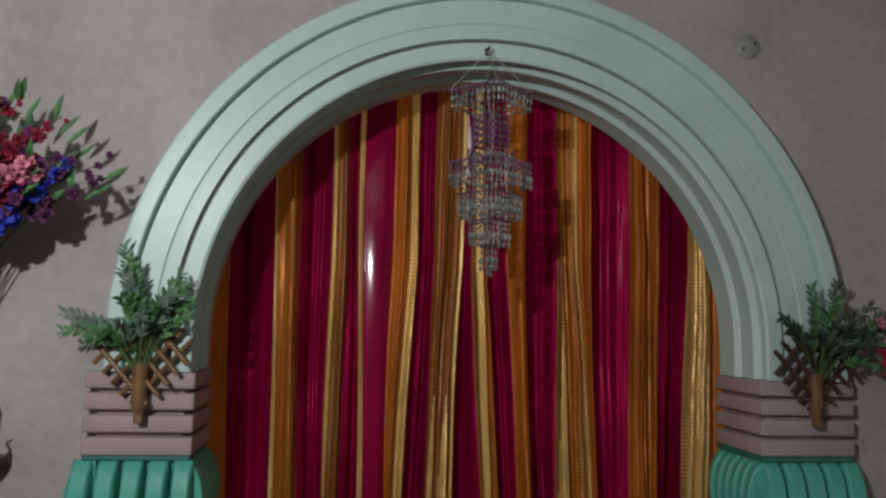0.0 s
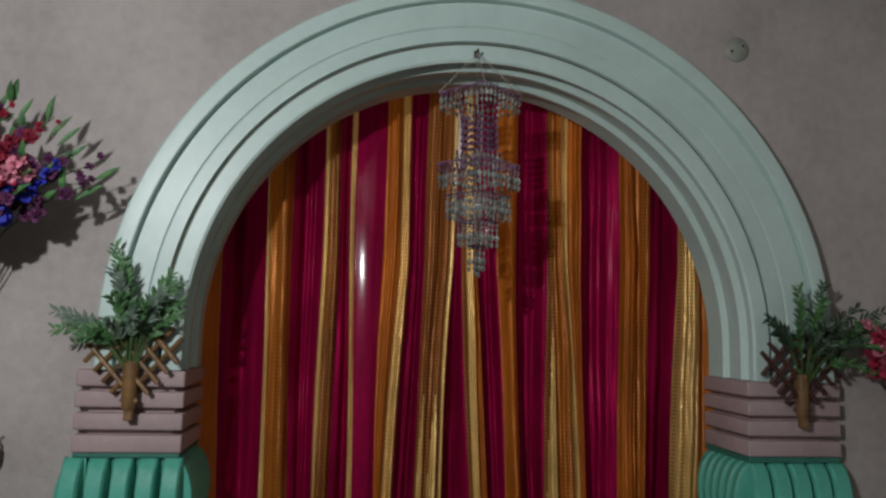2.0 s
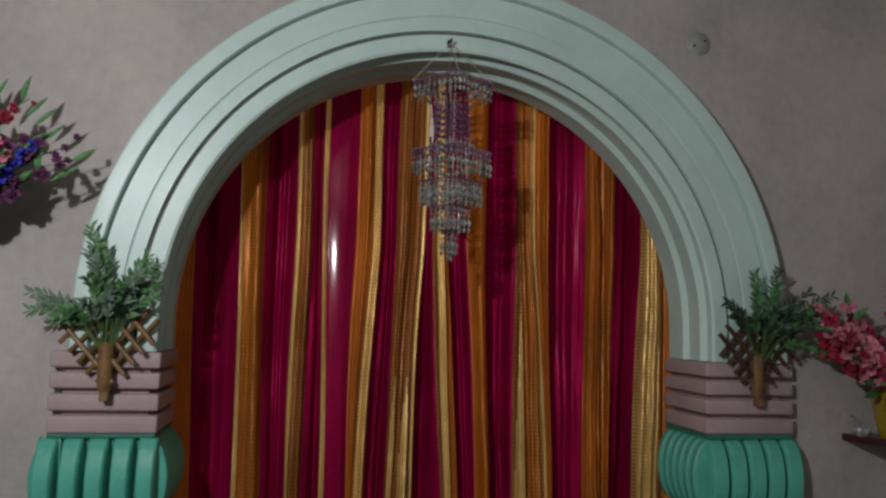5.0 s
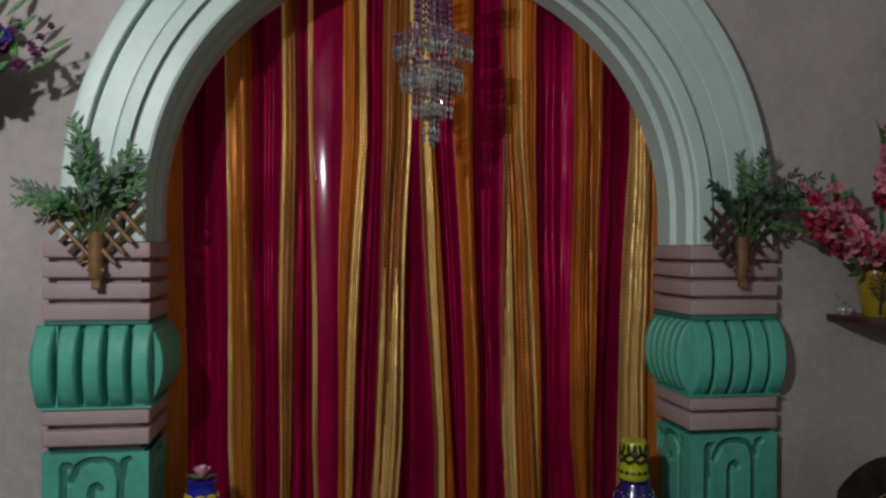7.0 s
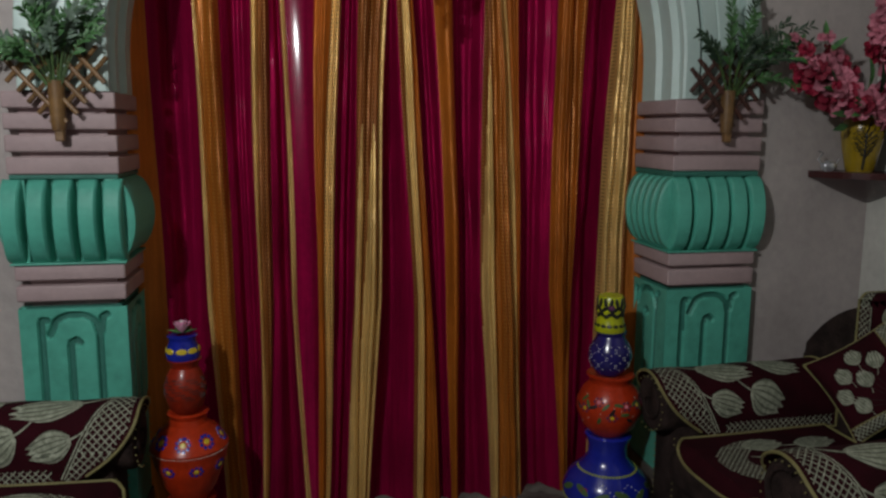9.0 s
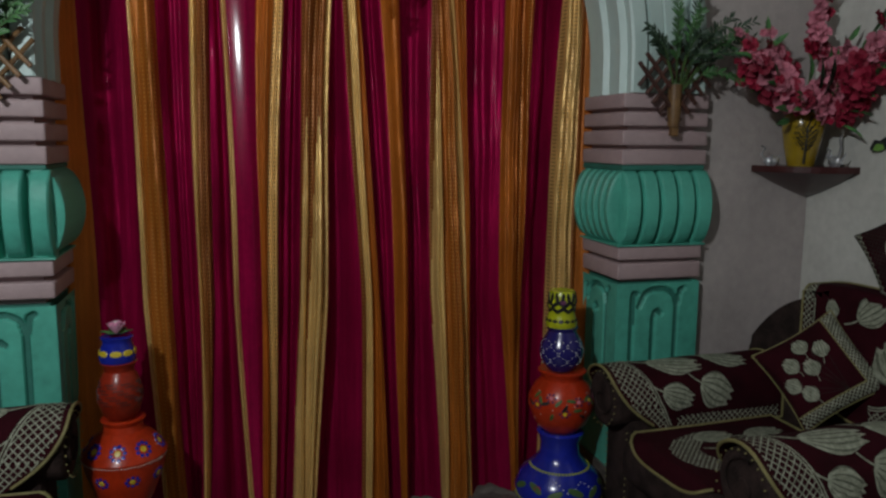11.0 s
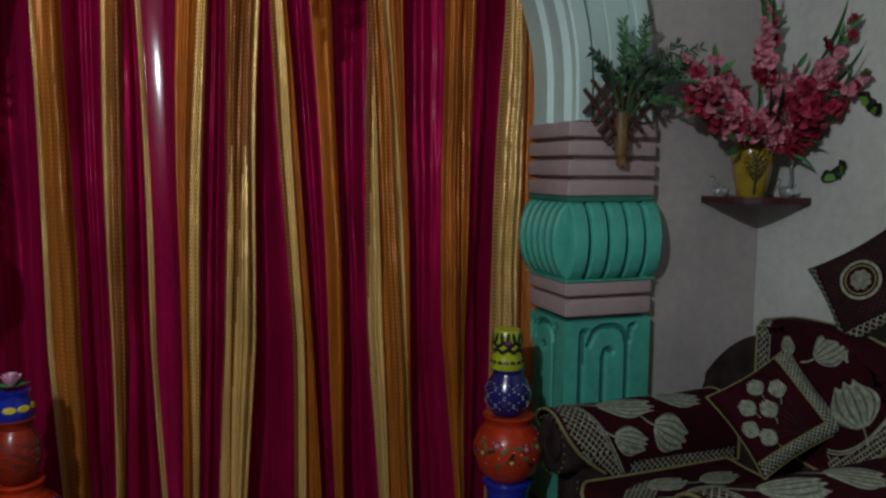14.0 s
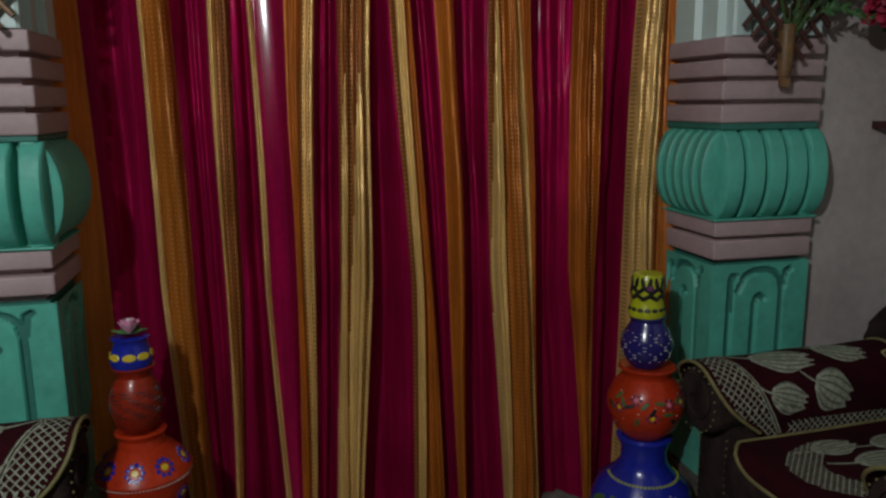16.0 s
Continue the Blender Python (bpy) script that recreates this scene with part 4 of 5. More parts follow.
def dots(base, prof, spots, r, me=None):
    for a, h in spots:
        p, n = on_pot(prof, a, h)
        ob = new("dot", me or DOT)
        ob.parent = base
        ob.matrix_basis = Matrix.Translation(p) @ n.to_track_quat("Z", "Y").to_matrix().to_4x4() @ Matrix.Diagonal((r, r, 0.0022, 1))


def daisy(base, prof, a, h, size, petals, mat_p, mat_c):
    for k in range(petals):
        t = 2 * math.pi * k / petals
        dab(base, "petal", prof, a + size * math.cos(t) / 0.1, h + size * 0.85 * math.sin(t), size * 0.34, size * 0.34, mat_p)
    dab(base, "flower_centre", prof, a, h, size * 0.5, size * 0.5, mat_c)


RX, RY, LX, LY = 0.632, 0.020, -0.750, 0.05
G1, G2 = "stack of pots beside the column", "stack of pots beside the other column"
P_BLUE = [(0, 0), (0.07, 0), (0.10, 0.03), (0.142, 0.095), (0.150, 0.145), (0.130, 0.195), (0.085, 0.235), (0.066, 0.265), (0.066, 0.305), (0.080, 0.338), (0.072, 0.345), (0, 0.335)]
pot_a = pot("blue_pot", RX, RY, 0, P_BLUE, BLUE, "large cobalt blue enamelled clay pot on the floor", G1)
dots(pot_a, P_BLUE, [(-1.9 + 0.115 * k, 0.222) for k in range(34)], 0.0055, DOT_YELLOW)
dots(pot_a, P_BLUE, [(-1.9 + 0.085 * k, 0.120) for k in range(45)], 0.006, DOT_YELLOW)
dots(pot_a, P_BLUE, [(-0.5 + 0.1 * k, 0.188 + 0.014 * math.cos(0.9 * k)) for k in range(11)], 0.003)
for k in range(7):
    dab(pot_a, "leaf_dab", P_BLUE, -1.5 + 0.5 * k, 0.165 + 0.01 * (k % 2), 0.03, 0.012, STEM, 25 * (-1) ** k)
dab(pot_a, "flower_dab", P_BLUE, -0.95, 0.175, 0.014, 0.011, RED)
P_ORANGE = [(0, 0), (0.058, 0), (0.088, 0.03), (0.110, 0.085), (0.110, 0.115), (0.092, 0.155), (0.070, 0.180), (0.070, 0.190), (0.082, 0.206), (0.076, 0.211), (0, 0.20)]
pot_b = pot("orange_pot", RX, RY, 0.345, P_ORANGE, TERRA, "orange red enamelled clay pot with painted flowers", G1)
prnd = random.Random(17)
for k in range(16):
    a, h = -1.5 + 0.2 * k, prnd.uniform(0.07, 0.14)
    dab(pot_b, "leaf_dab", P_ORANGE, a, h, 0.017, 0.0062, STEM if k % 3 else BLACK, prnd.uniform(0, 180))
for k in range(6):
    a, h = -1.2 + 0.45 * k, prnd.uniform(0.08, 0.135)
    daisy(pot_b, P_ORANGE, a, h, 0.014, 6, PLUM, ROSE if k % 2 else PETAL_YELLOW)
dots(pot_b, P_ORANGE, [(-1.5 + 0.21 * k, 0.05 + 0.10 * abs(math.sin(1.7 * k))) for k in range(15)], 0.0022)
P_NAVY = [(0, 0), (0.045, 0), (0.064, 0.025), (0.074, 0.06), (0.069, 0.09), (0.050, 0.122), (0.046, 0.132), (0.053, 0.146), (0.047, 0.149), (0, 0.14)]
pot_c = pot("navy_pot", RX - 0.004, RY, 0.555, P_NAVY, NAVY, "small navy enamelled pot covered in white dots", G1)
dots(pot_c, P_NAVY, [(-1.6 + 0.42 * k + 0.20 * math.sin(j * 1.05) * (1 if k % 2 else -1), 0.028 + 0.0085 * j) for k in range(8) for j in range(10)], 0.0021)
P_CROWN = [(0, 0), (0.050, 0), (0.053, 0.016), (0.046, 0.034), (0.043, 0.05), (0.047, 0.085), (0.045, 0.110), (0.039, 0.122), (0.034, 0.122), (0, 0.11)]
pot_d = pot("yellow_pot", RX - 0.008, RY, 0.702, P_CROWN, YELLOW, "small yellow green enamelled pot with black scrolls", G1)
for k in range(9):
    a = -1.7 + 0.42 * k
    for i in range(3):
        dab(pot_d, "leaf_dab", P_CROWN, a + 0.09 * (i - 1), 0.060 + 0.020 * i, 0.018, 0.0068, BLACK, (35, -40, 80)[i] * (1 if k % 2 else -1))
    dab(pot_d, "diamond_dab", P_CROWN, a, 0.024, 0.0095, 0.0065, BLACK)
    dab(pot_d, "diamond_centre", P_CROWN, a, 0.0245, 0.0030, 0.0026, WHITE)
dab(pot_d, "flower_dab", P_CROWN, -0.35, 0.088, 0.012, 0.010, PLUM)
dab(pot_d, "flower_dab", P_CROWN, -0.30, 0.09, 0.006, 0.005, ROSE)

P_STAND = [(0, 0), (0.09, 0), (0.105, 0.03), (0.10, 0.09), (0.07, 0.15), (0.06, 0.19), (0.075, 0.212), (0, 0.205)]
pot("dark_pot", LX, LY, 0, P_STAND, RUST, "dark rust enamelled clay pot on the floor", G2)
P_BIG = [(0, 0), (0.05, 0), (0.078, 0.045), (0.108, 0.125), (0.116, 0.165), (0.120, 0.180), (0.114, 0.192), (0.090, 0.226), (0.058, 0.250), (0.054, 0.268), (0.063, 0.284), (0.056, 0.288), (0, 0.275)]
pot_e = pot("orange_pot", LX, LY, 0.211, P_BIG, TERRA, "large orange enamelled clay pot with blue daisies", G2)
for a in (-0.75, 0.0, 0.72, 1.5, -1.5):
    daisy(pot_e, P_BIG, a - 0.05, 0.212, 0.019, 9, BLUE, PETAL_YELLOW)
for a in (-0.5, 0.3, 1.1):
    daisy(pot_e, P_BIG, a, 0.125, 0.016, 8, BLUE, PETAL_YELLOW)
dots(pot_e, P_BIG, [(-1.6 + 0.075 * k, 0.172) for k in range(43)], 0.0022)
P_RUST = [(0, 0), (0.036, 0), (0.052, 0.02), (0.063, 0.06), (0.063, 0.09), (0.052, 0.125), (0.040, 0.145), (0.045, 0.162), (0.052, 0.170), (0.046, 0.173), (0, 0.165)]
pot_f = pot("rust_pot", LX - 0.004, LY, 0.495, P_RUST, RUST, "small rust red pot pierced with tiny holes", G2)
dots(pot_f, P_RUST, [(-1.5 + 0.12 * k + 0.06 * (j % 2), 0.055 + 0.0085 * j) for k in range(26) for j in range(8) if (k + 2 * j) % 7 < 4], 0.0034, DOT_BLACK)
P_SMALL = [(0, 0), (0.048, 0), (0.052, 0.015), (0.048, 0.035), (0.040, 0.055), (0.041, 0.064), (0.046, 0.072), (0.040, 0.075), (0, 0.07)]
pot_g = pot("blue_pot", LX - 0.006, LY, 0.668, P_SMALL, BLUE, "small cobalt pot painted with yellow petals", G2)
for a in (-1.4, -0.75, 0.05, 0.75, 1.5):
    dab(pot_g, "petal_dab", P_SMALL, a, 0.030, 0.017, 0.0095, PETAL_YELLOW)
lotus = thing("lotus_candle", (LX - 0.006, LY, 0.742), "pink and white artificial lotus in the small pot", "flower")
for ring, n, mat, tilt, sc in ((0, 10, LOTUS, 0.75, 0.044), (1, 8, LOTUS, 1.1, 0.042), (3, 7, WHITE, 1.25, 0.040), (2, 6, LEAF, 0.10, 0.048)):
    for k in range(n):
        bm = bmesh.new()
        a = 2 * math.pi * (k + 0.5 * ring) / n
        leaflet(bm, (0, 0, 0.004), (math.cos(a) * math.cos(tilt), math.sin(a) * math.cos(tilt), math.sin(tilt)), (-math.cos(a) * 0.5, -math.sin(a) * 0.5, 1), sc, sc * 0.5, -0.15)
        part("petal", bm, mat, lotus)


# ---- armchairs with woven covers ----
def prism_x(pts, x0, x1, bevel=0.0):
    """A prism from (y, z) points between two depths along x."""
    bm = bmesh.new()
    a = [bm.verts.new((x0, y, z)) for y, z in pts]
    b = [bm.verts.new((x1, y, z)) for y, z in pts]
    bm.faces.new(a)
    bm.faces.new(b[::-1])
    for k in range(len(pts)):
        bm.faces.new([a[k], b[k], b[(k + 1) % len(pts)], a[(k + 1) % len(pts)]])
    if bevel:
        bmesh.ops.bevel(bm, geom=[e for e in bm.edges if abs(e.verts[0].co.x - e.verts[1].co.x) < 1e-6], offset=bevel, segments=3, affect="EDGES", profile=0.5)
    return bm


def flip(bm, sx):
    if sx < 0:
        for v in bm.verts:
            v.co.x = -v.co.x
    return bm


def normal_of(surf, u, v, e=0.004):
    a, b, c = surf(u, v), surf(u + e, v), surf(u, v + e)
    n = (b - a).cross(c - a)
    return n.normalized() if n.length > 1e-9 else Vector((0, 0, 1))


def sheet(surf, u0, u1, v0, v1, nu=26, nv=22, trim=None, thick=0.006):
    """A cloth over a surface, with thickness; trim moves the start of each row."""
    bm = bmesh.new()
    layers = []
    for lift in (0.0, thick):
        grid = []
        for j in range(nv + 1):
            v = v0 + (v1 - v0) * j / nv
            a, b = trim(v) if trim else (u0, u1)
            row = []
            for i in range(nu + 1):
                u = a + (b - a) * i / nu
                row.append(bm.verts.new(surf(u, v) + normal_of(surf, u, v) * lift))
            grid.append(row)
        layers.append(grid)
        for p, q in zip(grid, grid[1:]):
            for i in range(nu):
                bm.faces.new([p[i], p[i + 1], q[i + 1], q[i]])
    lo, hi = layers
    rim_lo = lo[0] + [r[-1] for r in lo[1:]] + lo[-1][-2::-1] + [r[0] for r in lo[-2:0:-1]]
    rim_hi = hi[0] + [r[-1] for r in hi[1:]] + hi[-1][-2::-1] + [r[0] for r in hi[-2:0:-1]]
    for k in range(len(rim_lo)):
        bm.faces.new([rim_lo[k], rim_lo[(k + 1) % len(rim_lo)], rim_hi[(k + 1) % len(rim_lo)], rim_hi[k]])
    return bm, [v.co.copy() for v in rim_hi]


def tulip(surf, u, v, ang, size, lift, rnd, fat=1.0):
    """A woven tulip head lying on a cloth: a cup of fanned ribs with a three-pointed rim, and a short stalk."""
    bm = bmesh.new()
    ca, sa = math.cos(ang), math.sin(ang)
    n, rows, skew = 17, [], rnd.uniform(-0.06, 0.06)

    def place(x, y, rise):
        uu, vv = u + x * ca - y * sa, v + x * sa + y * ca
        return bm.verts.new(surf(uu, vv) + normal_of(surf, uu, vv) * (lift + rise))

    for k in range(13):
        t = k / 12
        half = 0.46 * fat * math.sin(math.pi * (0.05 + 0.79 * t)) ** 0.75
        row = []
        for q in range(n + 1):
            e = 2 * q / n - 1
            long = 1.04 - 0.15 * abs(math.sin(1.5 * math.pi * e)) - 0.10 * e * e
            row.append(place((t * long - 0.5) * size, (half * e + skew * t * (1 - e * e)) * size, (-0.0022 if q in (0, n) or k in (0, 12) else 0.0)))
        rows.append(row)
    for a, b in zip(rows, rows[1:]):
        for q in range(n):
            f = bm.faces.new([a[q], a[q + 1], b[q + 1], b[q]])
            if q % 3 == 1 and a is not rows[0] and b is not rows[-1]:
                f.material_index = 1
    stalk = [[place((-0.48 - 0.42 * k / 4) * size, (0.02 * e + 0.10 * (k / 4) ** 2) * size, -0.001) for e in (-1, 1)] for k in range(5)]
    for a, b in zip(stalk, stalk[1:]):
        bm.faces.new([a[0], a[1], b[1], b[0]])
    return bm


def ribbon(surf, pts, width, lift):
    """A flat woven line through (u, v) points on a cloth."""
    bm = bmesh.new()
    rows = []
    for k, (u, v) in enumerate(pts):
        (ua, va), (ub, vb) = pts[max(0, k - 1)], pts[min(len(pts) - 1, k + 1)]
        d = Vector((ub - ua, vb - va))
        d = d.normalized() if d.length else Vector((1, 0))
        row = []
        for e in (-0.5, 0.5):
            uu, vv = u - d.y * width * e, v + d.x * width * e
            row.append(bm.verts.new(surf(uu, vv) + normal_of(surf, uu, vv) * lift))
        rows.append(row)
    for a, b in zip(rows, rows[1:]):
        bm.faces.new([a[0], a[1], b[1], b[0]])
    return bm


def merge(target, extra):
    me = bpy.data.meshes.new("tmp")
    extra.to_mesh(me)
    extra.free()
    target.from_mesh(me)
    bpy.data.meshes.remove(me)


def lattice_patch(surf, inside, u0, u1, v0, v1, step, lift, slant=1.0):
    """Crossing diagonal threads over the part of a cloth where inside(u, v) holds."""
    bm = bmesh.new()
    span = (u1 - u0) + (v1 - v0)
    for sgn in (-1, 1):
        n = int(2 * span / step)
        for k in range(-n, n):
            run = []
            for i in range(60):
                u = u0 + (u1 - u0) * i / 59
                v = v0 + k * step + sgn * slant * (u - u0)
                if v0 <= v <= v1 and inside(u, v):
                    run.append((u, v))
                else:
                    if len(run) > 2:
                        merge(bm, ribbon(surf, run, 0.0034, lift))
                    run = []
            if len(run) > 2:
                merge(bm, ribbon(surf, run, 0.0034, lift))
    return bm


def cloth_cover(name, surf, u0, u1, v0, v1, sx, place, label, group, motifs, bands, trim=None, seed=1, piped=(0, 1), lines=()):
    """A draped maroon cover with tulips, lattice bands and a braid along its hem."""
    rnd = random.Random(seed)
    base = thing(name, (0, 0, 0), label, "sofa cover", group)
    base.matrix_basis = place
    bm, rim = sheet(surf, u0, u1, v0, v1, trim=trim)
    part("cloth", flip(bm, sx), VELVET, base, smooth=True)
    part("braid", flip(tube(bmesh.new(), rim[int(piped[0] * len(rim)):int(piped[1] * len(rim))], 0.0048, sides=6), sx), PIPING, base, smooth=True)
    for u, v, ang, size, fat in motifs:
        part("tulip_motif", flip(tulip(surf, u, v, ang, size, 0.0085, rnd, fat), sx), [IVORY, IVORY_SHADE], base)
    for line in lines:
        part("border_line", flip(ribbon(surf, line, 0.0042, 0.0082), sx), IVORY, base)
    for inside, box_uv, step in bands:
        part("lattice_border", flip(lattice_patch(surf, inside, *box_uv, step, 0.0078), sx), IVORY, base)
    return base


def armchair(x, y, turn, sx, label):
    place = pose(x, y, 0, 0, 0, turn)
    chair = thing("armchair", (x, y, 0), label, "armchair", "armchairs", turn=turn)

    def add(name, bm, mat, smooth=True, parent=None, lab=""):
        return part(name, flip(bm, sx), mat, parent or chair, lab, smooth)

    add("seat_base", boxed(0.075, 0.84, -0.30, 0.30, 0.07, 0.25, bevel=0.02), SOFA)
    add("seat_cushion", boxed(0.0, 0.64, -0.232, 0.232, 0.252, 0.395, bevel=0.045, seg=4), SOFA)
    for ya in (-0.335, 0.335):
        out = 1 if ya > 0 else -1
        pts = [(ya + 0.095 * math.cos(a), 0.485 + 0.095 * math.sin(a)) for a in [2 * math.pi * k / 30 for k in range(30)]]
        arm = add("arm", prism_x(pts, 0.0, 0.78, 0.018), SOFA)
        add("arm_panel", boxed(0.06, 0.78, ya - 0.072, ya + 0.072, 0.06, 0.43, bevel=0.012), SOFA)
        scroll = [(-0.006, ya + (0.075 - 0.010 * t) * math.cos(t * 1.15 + 1.2) * out, 0.485 + (0.075 - 0.010 * t) * math.sin(t * 1.15 + 1.2)) for t in [0.12 * k for k in range(50)]]
        add("scroll_braid", tube(bmesh.new(), scroll, 0.006, 0.003, 6), SOFA, parent=arm)
        stud = mesh("stud", flip(lathe(bmesh.new(), [(0, -0.002), (0.0026, -0.002), (0.0026, 0.001), (0, 0.003)], 8), 1), PIPING, True)
        trail = [(-0.008, ya + 0.088 * math.cos(a), 0.485 + 0.088 * math.sin(a)) for a in [2 * math.pi * k / 22 for k in range(22)]]
        trail += [(0.057, ya + sgn * 0.060, 0.38 - 0.022 * k) for sgn in (-1, 1) for k in range(14)]
        for p in trail:
            ob = new("stud", stud)
            ob.parent = arm
            ob.matrix_basis = pose(p[0] * sx, p[1], p[2], 0, -90 * sx, 0)
    hump = [(-0.43, 0.10), (0.43, 0.10)]
    hump += [(yy, 0.835 - 0.25 * abs(yy / 0.43) ** 2.6) for yy in [0.43 - 0.86 * k / 24 for k in range(25)]]
    add("backrest", prism_x(hump, 0.64, 0.84, 0.05), SOFA)
    for lx in (0.11, 0.74):
        for ly in (-0.34, 0.34):
            add("leg", lathe(bmesh.new(), [(0, 0), (0.022, 0), (0.03, 0.05), (0.03, 0.072), (0, 0.072)], 14, at=(lx, ly, 0)), IRON)

    def arm_surf(ya):
        # v runs over the roll from the outer hem to the inner one, u along the arm
        def surf(u, v):
            r = 0.103
            half = math.pi / 2 * r
            if abs(v) <= half:
                a = math.pi / 2 - v / r
                return Vector((u, ya + r * math.cos(a), 0.485 + r * math.sin(a) + 0.002 * math.sin(23 * u + 9 * v)))
            sgn = 1 if v > 0 else -1
            d = abs(v) - half
            return Vector((u, ya + sgn * (r + 0.003 + 0.004 * math.sin(14 * u)), 0.485 - d))
        return surf

    def arm_trim(v):
        q = abs(v) / 0.25
        return (-0.012 + 0.30 * max(0.0, q - 0.25) ** 2.0, 0.62)

    for ya, tag in ((0.335, 21), (-0.335, 22)):
        sf = arm_surf(ya)
        hang = 0.25
        front = lambda u, v: -0.012 + 0.30 * max(0.0, abs(v) / 0.25 - 0.25) ** 2 + 0.012 < u < 0.062 + 0.12 * abs(v) / 0.25
        hem_a = lambda u, v: v > 0.205 and u > 0.2
        hem_b = lambda u, v: v < -0.205 and u > 0.2
        motifs = [(0.24, -0.03, -0.15, 0.19, 0.55), (0.44, -0.025, -0.30, 0.16, 0.60), (0.215, -0.145, -0.30, 0.12, 0.80), (0.36, -0.140, -0.50, 0.125, 1.05), (0.235, 0.145, 0.30, 0.14, 0.74), (0.40, 0.155, 0.60, 0.145, 0.88)]
        cloth_cover("arm_cover", sf, 0, 0.62, -hang, hang, sx, place, "maroon arm cover woven with ivory tulips and lattice border", "armchair covers", motifs,
                    [(front, (0.0, 0.26, -0.245, 0.245), 0.022), (hem_a, (0.2, 0.6, 0.2, 0.245), 0.020), (hem_b, (0.2, 0.6, -0.245, -0.2), 0.020)], arm_trim, tag, lines=[[(off + 0.12 * abs(v) / 0.25, v) for v in [-0.235 + 0.47 * k / 24 for k in range(25)]] for off in (0.062, 0.071)])

    def seat_surf(u, v):
        if u < 0.02:
            return Vector((0.02 - 0.03 * (1 - math.exp(-(0.02 - u) * 20)), v, 0.400 - max(0.0, 0.02 - u)))
        return Vector((u, v, 0.400 + 0.006 * math.sin(7 * u) * math.cos(9 * v)))

    def seat_trim(v):
        q = abs(v) / 0.215
        return (-0.02 + 0.07 * q ** 4, 0.57)

    ring = lambda u, v: 0.085 < math.hypot((u - 0.26) * 0.75, v) < 0.155 and u < 0.30
    cloth_cover("seat_cover", seat_surf, 0, 0.57, -0.215, 0.215, sx, place, "maroon seat cover woven with an ivory tulip wreath", "armchair covers",
                [(0.26, 0.11, 0.1, 0.14, 0.7), (0.44, 0.10, 0.15, 0.15, 0.6), (0.34, 0.015, 0.0, 0.19, 0.55), (0.36, -0.10, -0.1, 0.19, 0.6)], [(ring, (0.02, 0.34, -0.17, 0.17), 0.018)], seat_trim, 31)

    def back_surf(u, v):
        # u from the front foot of the back, up its face and over the top; v across
        top = 0.868 - 0.25 * abs(v / 0.43) ** 2.6
        face = top - 0.45
        if u < face:
            return Vector((0.616, v, 0.45 + u))
        d = u - face
        if d < 0.30:
            a = min(math.pi / 2, d / 0.06)
            return Vector((0.616 + 0.04 * (1 - math.cos(a)) + max(0.0, d - 0.094), v, top - 0.04 + 0.045 * math.sin(a)))
        return Vector((0.86, v, top - (d - 0.30)))

    def hem(v):
        q = (v + 0.13) / 0.28
        return 0.03 + 0.20 * q ** 3 if q > 0 else 0.01 + 0.38 * q * q

    side_a = lambda u, v: v > 0.10 and u > hem(v) + 0.01
    side_b = lambda u, v: v < -0.13 and hem(v) + 0.012 < u < hem(v) + 0.082
    edges = [[(hem(v) + off, v) for v in [-0.40 + 0.27 * k / 24 for k in range(25)]] for off in (0.008, 0.084, 0.092)]
    cloth_cover("back_cover", back_surf, 0, 0.62, -0.41, 0.15, sx, place, "maroon back cover woven with large ivory tulips", "armchair covers",
                [(0.25, -0.20, 0.6, 0.125, 1.5), (0.385, -0.12, -0.9, 0.13, 0.8), (0.36, 0.03, 0.2, 0.06, 0.9), (0.20, -0.02, 0.5, 0.12, 1.0)], [(side_a, (0.05, 0.5, 0.09, 0.145), 0.020), (side_b, (0.01, 0.42, -0.405, -0.13), 0.018)],
                lambda v: (hem(v), 0.62), 41, lines=edges + [[(0.14 + 0.24 * k / 12, 0.098) for k in range(13)]])
    return chair


def squeeze(top, start, factor):
    """Flattens what lies deeper than start in a chair or cover, towards its front."""
    for ob in top.children_recursive:
        if ob.name.split(".")[0] == "stud":
            continue
        for v in ob.data.vertices:
            d = abs(v.co.x) - start
            if d > 0:
                v.co.x = math.copysign(start + d * factor, v.co.x)


armchair(0.742, -0.435, 3, 1, "dark chenille rolled-arm armchair with studded scroll fronts")
armchair(-0.880, -0.435, -3, -1, "dark chenille rolled-arm armchair with studded scroll fronts")
for top in list(scene.objects):
    if top.name.split(".")[0] in ("armchair", "back_cover"):
        squeeze(top, 0.60, 0.62 if top.name in ("armchair", "back_cover") else 0.38)


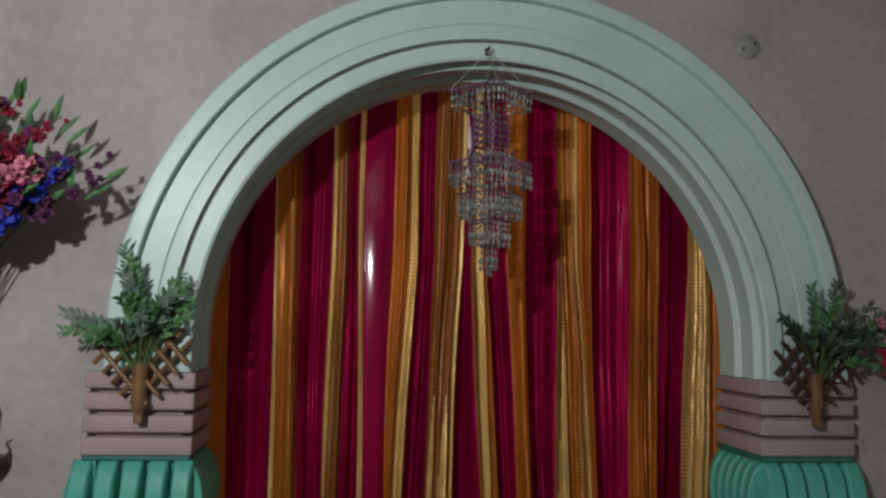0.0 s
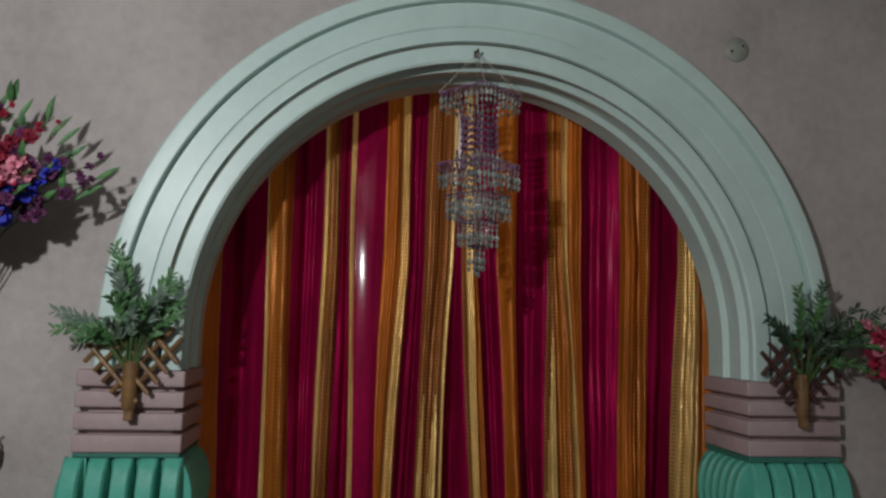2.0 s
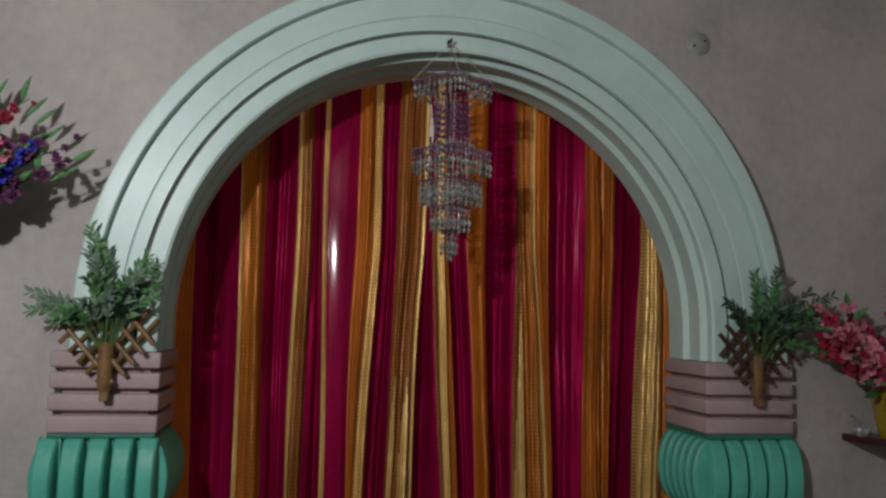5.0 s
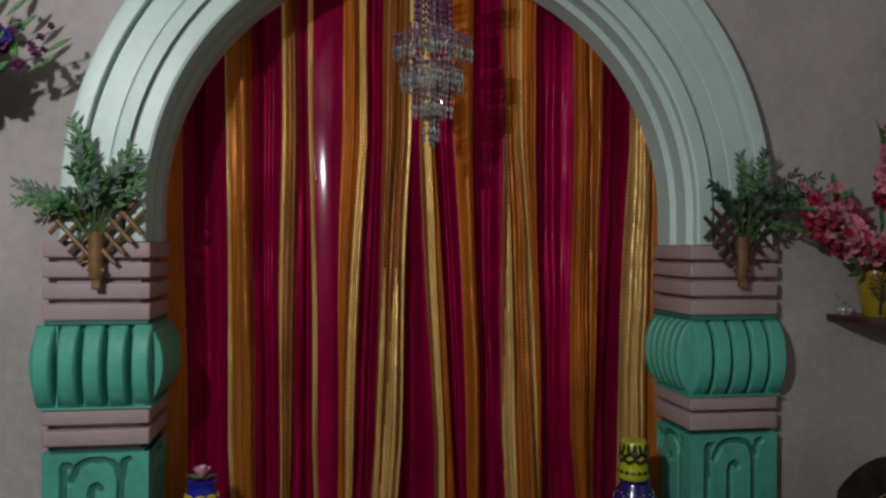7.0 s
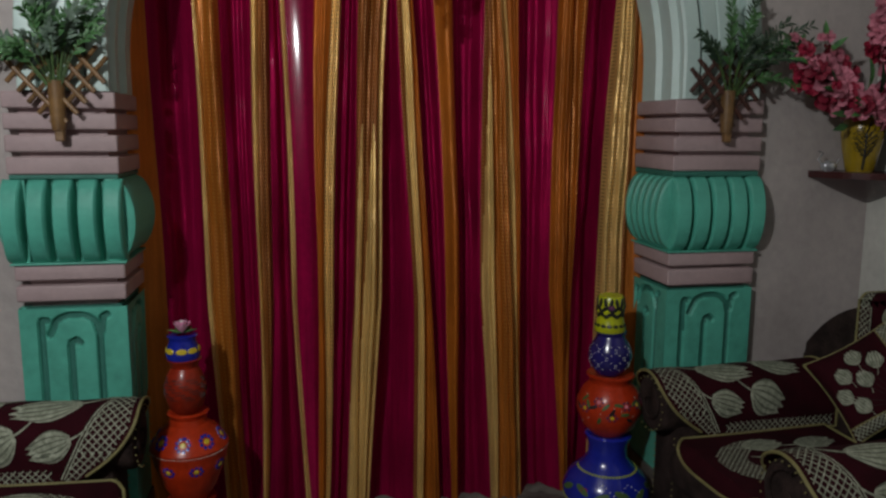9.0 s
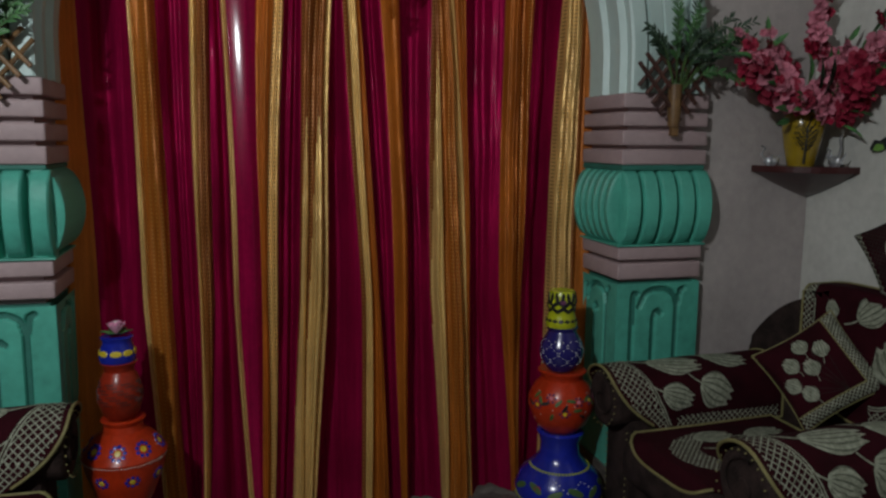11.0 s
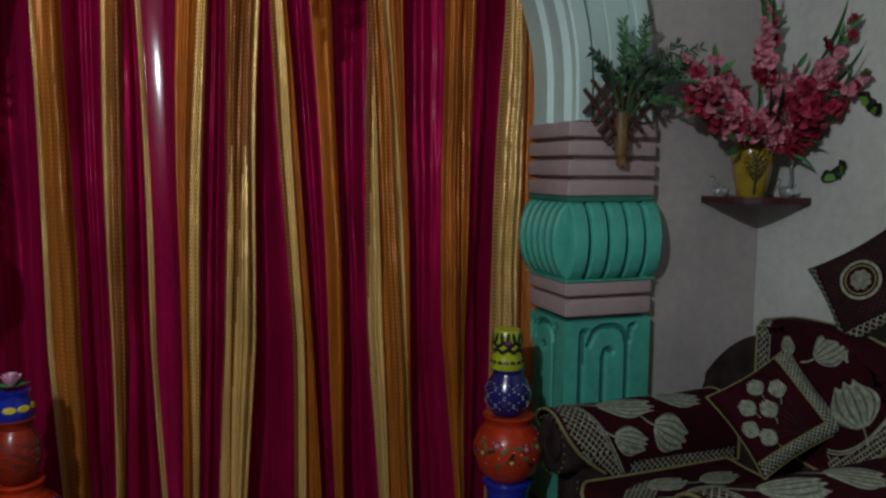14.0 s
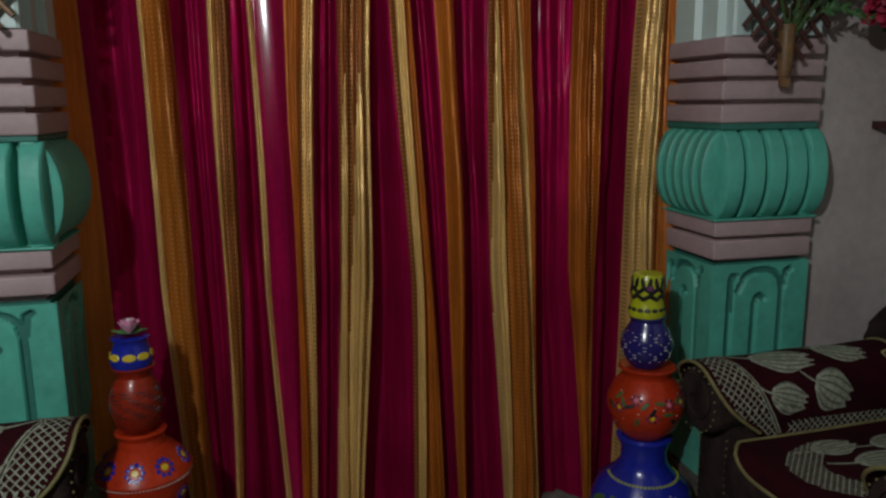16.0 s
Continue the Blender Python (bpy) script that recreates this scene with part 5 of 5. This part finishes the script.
def cushion(name, at, aim, roll, side, thick, label, style):
    """A square cushion whose face looks along aim."""
    base = thing(name, at, label, "cushion")
    q = Vector(aim).to_track_quat("Z", "Y").to_matrix().to_4x4()
    base.matrix_basis = Matrix.Translation(at) @ q @ pose(0, 0, 0, 0, 0, roll)
    h = side / 2

    def surf(u, v, back=1):
        a, b = u / h, v / h
        puff = max(0.0, (1 - a ** 4)) ** 0.6 * max(0.0, (1 - b ** 4)) ** 0.6
        pull = 1 - 0.09 * (1 - abs(a) ** 2) * abs(b) ** 3 - 0.0
        pull2 = 1 - 0.09 * (1 - abs(b) ** 2) * abs(a) ** 3
        return Vector((u * pull2, v * pull, back * thick / 2 * puff))

    bm = bmesh.new()
    n = 24
    for back in (1, -1):
        grid = [[bm.verts.new(surf(-h + side * i / n, -h + side * j / n, back)) for i in range(n + 1)] for j in range(n + 1)]
        for p, r in zip(grid, grid[1:]):
            for i in range(n):
                bm.faces.new([p[i], p[i + 1], r[i + 1], r[i]])
    bmesh.ops.remove_doubles(bm, verts=bm.verts, dist=0.0005)
    part("cover", bm, VELVET, base, smooth=True)
    rnd = random.Random(3)
    if style == "tulips":
        for u, v, ang in ((-0.25, 0.20, 2.0), (0.05, 0.42, 1.7), (0.32, 0.22, 1.3), (0.02, 0.02, 1.6), (-0.42, -0.10, 2.2), (-0.25, -0.34, 2.0)):
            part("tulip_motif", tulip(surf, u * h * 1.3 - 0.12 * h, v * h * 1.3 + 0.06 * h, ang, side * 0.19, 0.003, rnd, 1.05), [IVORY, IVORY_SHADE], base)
            part("stalk", ribbon(surf, [((u + (0.25 - u) * k / 5) * h * 1.1, (v - 0.10 + (-0.62 - v + 0.10) * k / 5) * h * 1.1) for k in range(6)], 0.0018, 0.0022), SOFA, base)
        edge = lambda u, v: (u > h * 0.66 and v > -h * 0.97) or (v < -h * 0.70 and u > -h * 0.95)
        part("lattice_border", lattice_patch(surf, edge, -h * 0.97, h * 0.97, -h * 0.97, h * 0.97, side * 0.05, 0.003), IVORY, base)
        for line in ([(h * 0.66, -h * 0.7 + h * 1.66 * k / 12) for k in range(13)], [(-h * 0.95 + h * 1.61 * k / 12, -h * 0.70) for k in range(13)]):
            part("border_line", ribbon(surf, line, 0.004, 0.0035), PIPING, base)
    else:
        for r, w, mat in ((0.40, 0.008, IVORY), (0.31, 0.004, PIPING)):
            part("ring", ribbon(surf, [(-0.1 * h + r * h * math.cos(a), r * h * math.sin(a)) for a in [2 * math.pi * k / 40 for k in range(41)]], w, 0.003), mat, base)
        for k in range(8):
            a = 2 * math.pi * k / 8
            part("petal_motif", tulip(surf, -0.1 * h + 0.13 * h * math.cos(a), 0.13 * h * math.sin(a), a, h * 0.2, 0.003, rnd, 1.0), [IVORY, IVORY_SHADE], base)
        edge = lambda u, v: u > h * 0.76 or v < -h * 0.80
        part("lattice_border", lattice_patch(surf, edge, -h * 0.97, h * 0.97, -h * 0.97, h * 0.97, side * 0.075, 0.003), IVORY, base)
        weave = lambda u, v: -h * 0.9 < u < h * 0.74 and v > -h * 0.78 and math.hypot(u + 0.1 * h, v) > h * 0.46
        part("woven_check", lattice_patch(surf, weave, -h * 0.95, h * 0.75, -h * 0.78, h * 0.95, side * 0.06, 0.0012), SOFA, base)
    for k, line in enumerate(([(-h + side * i / 16, h) for i in range(17)], [(h, h - side * i / 16) for i in range(17)], [(h - side * i / 16, -h) for i in range(17)], [(-h, -h + side * i / 16) for i in range(17)])):
        part("piping", tube(bmesh.new(), [surf(u, v) for u, v in line], 0.0028, sides=6), SOFA if style != "tulips" else PIPING, base, smooth=True)
    return base


cushion("cushion", (1.478, -0.520, 1.000), (-0.9, -0.25, 0.30), -54, 0.262, 0.07, "square checked maroon cushion with an ivory medallion", "medallion")
cushion("cushion", (1.262, -0.43, 0.635), (-0.62, -0.62, 0.40), 40, 0.27, 0.09, "square maroon cushion woven with six ivory tulips", "tulips")
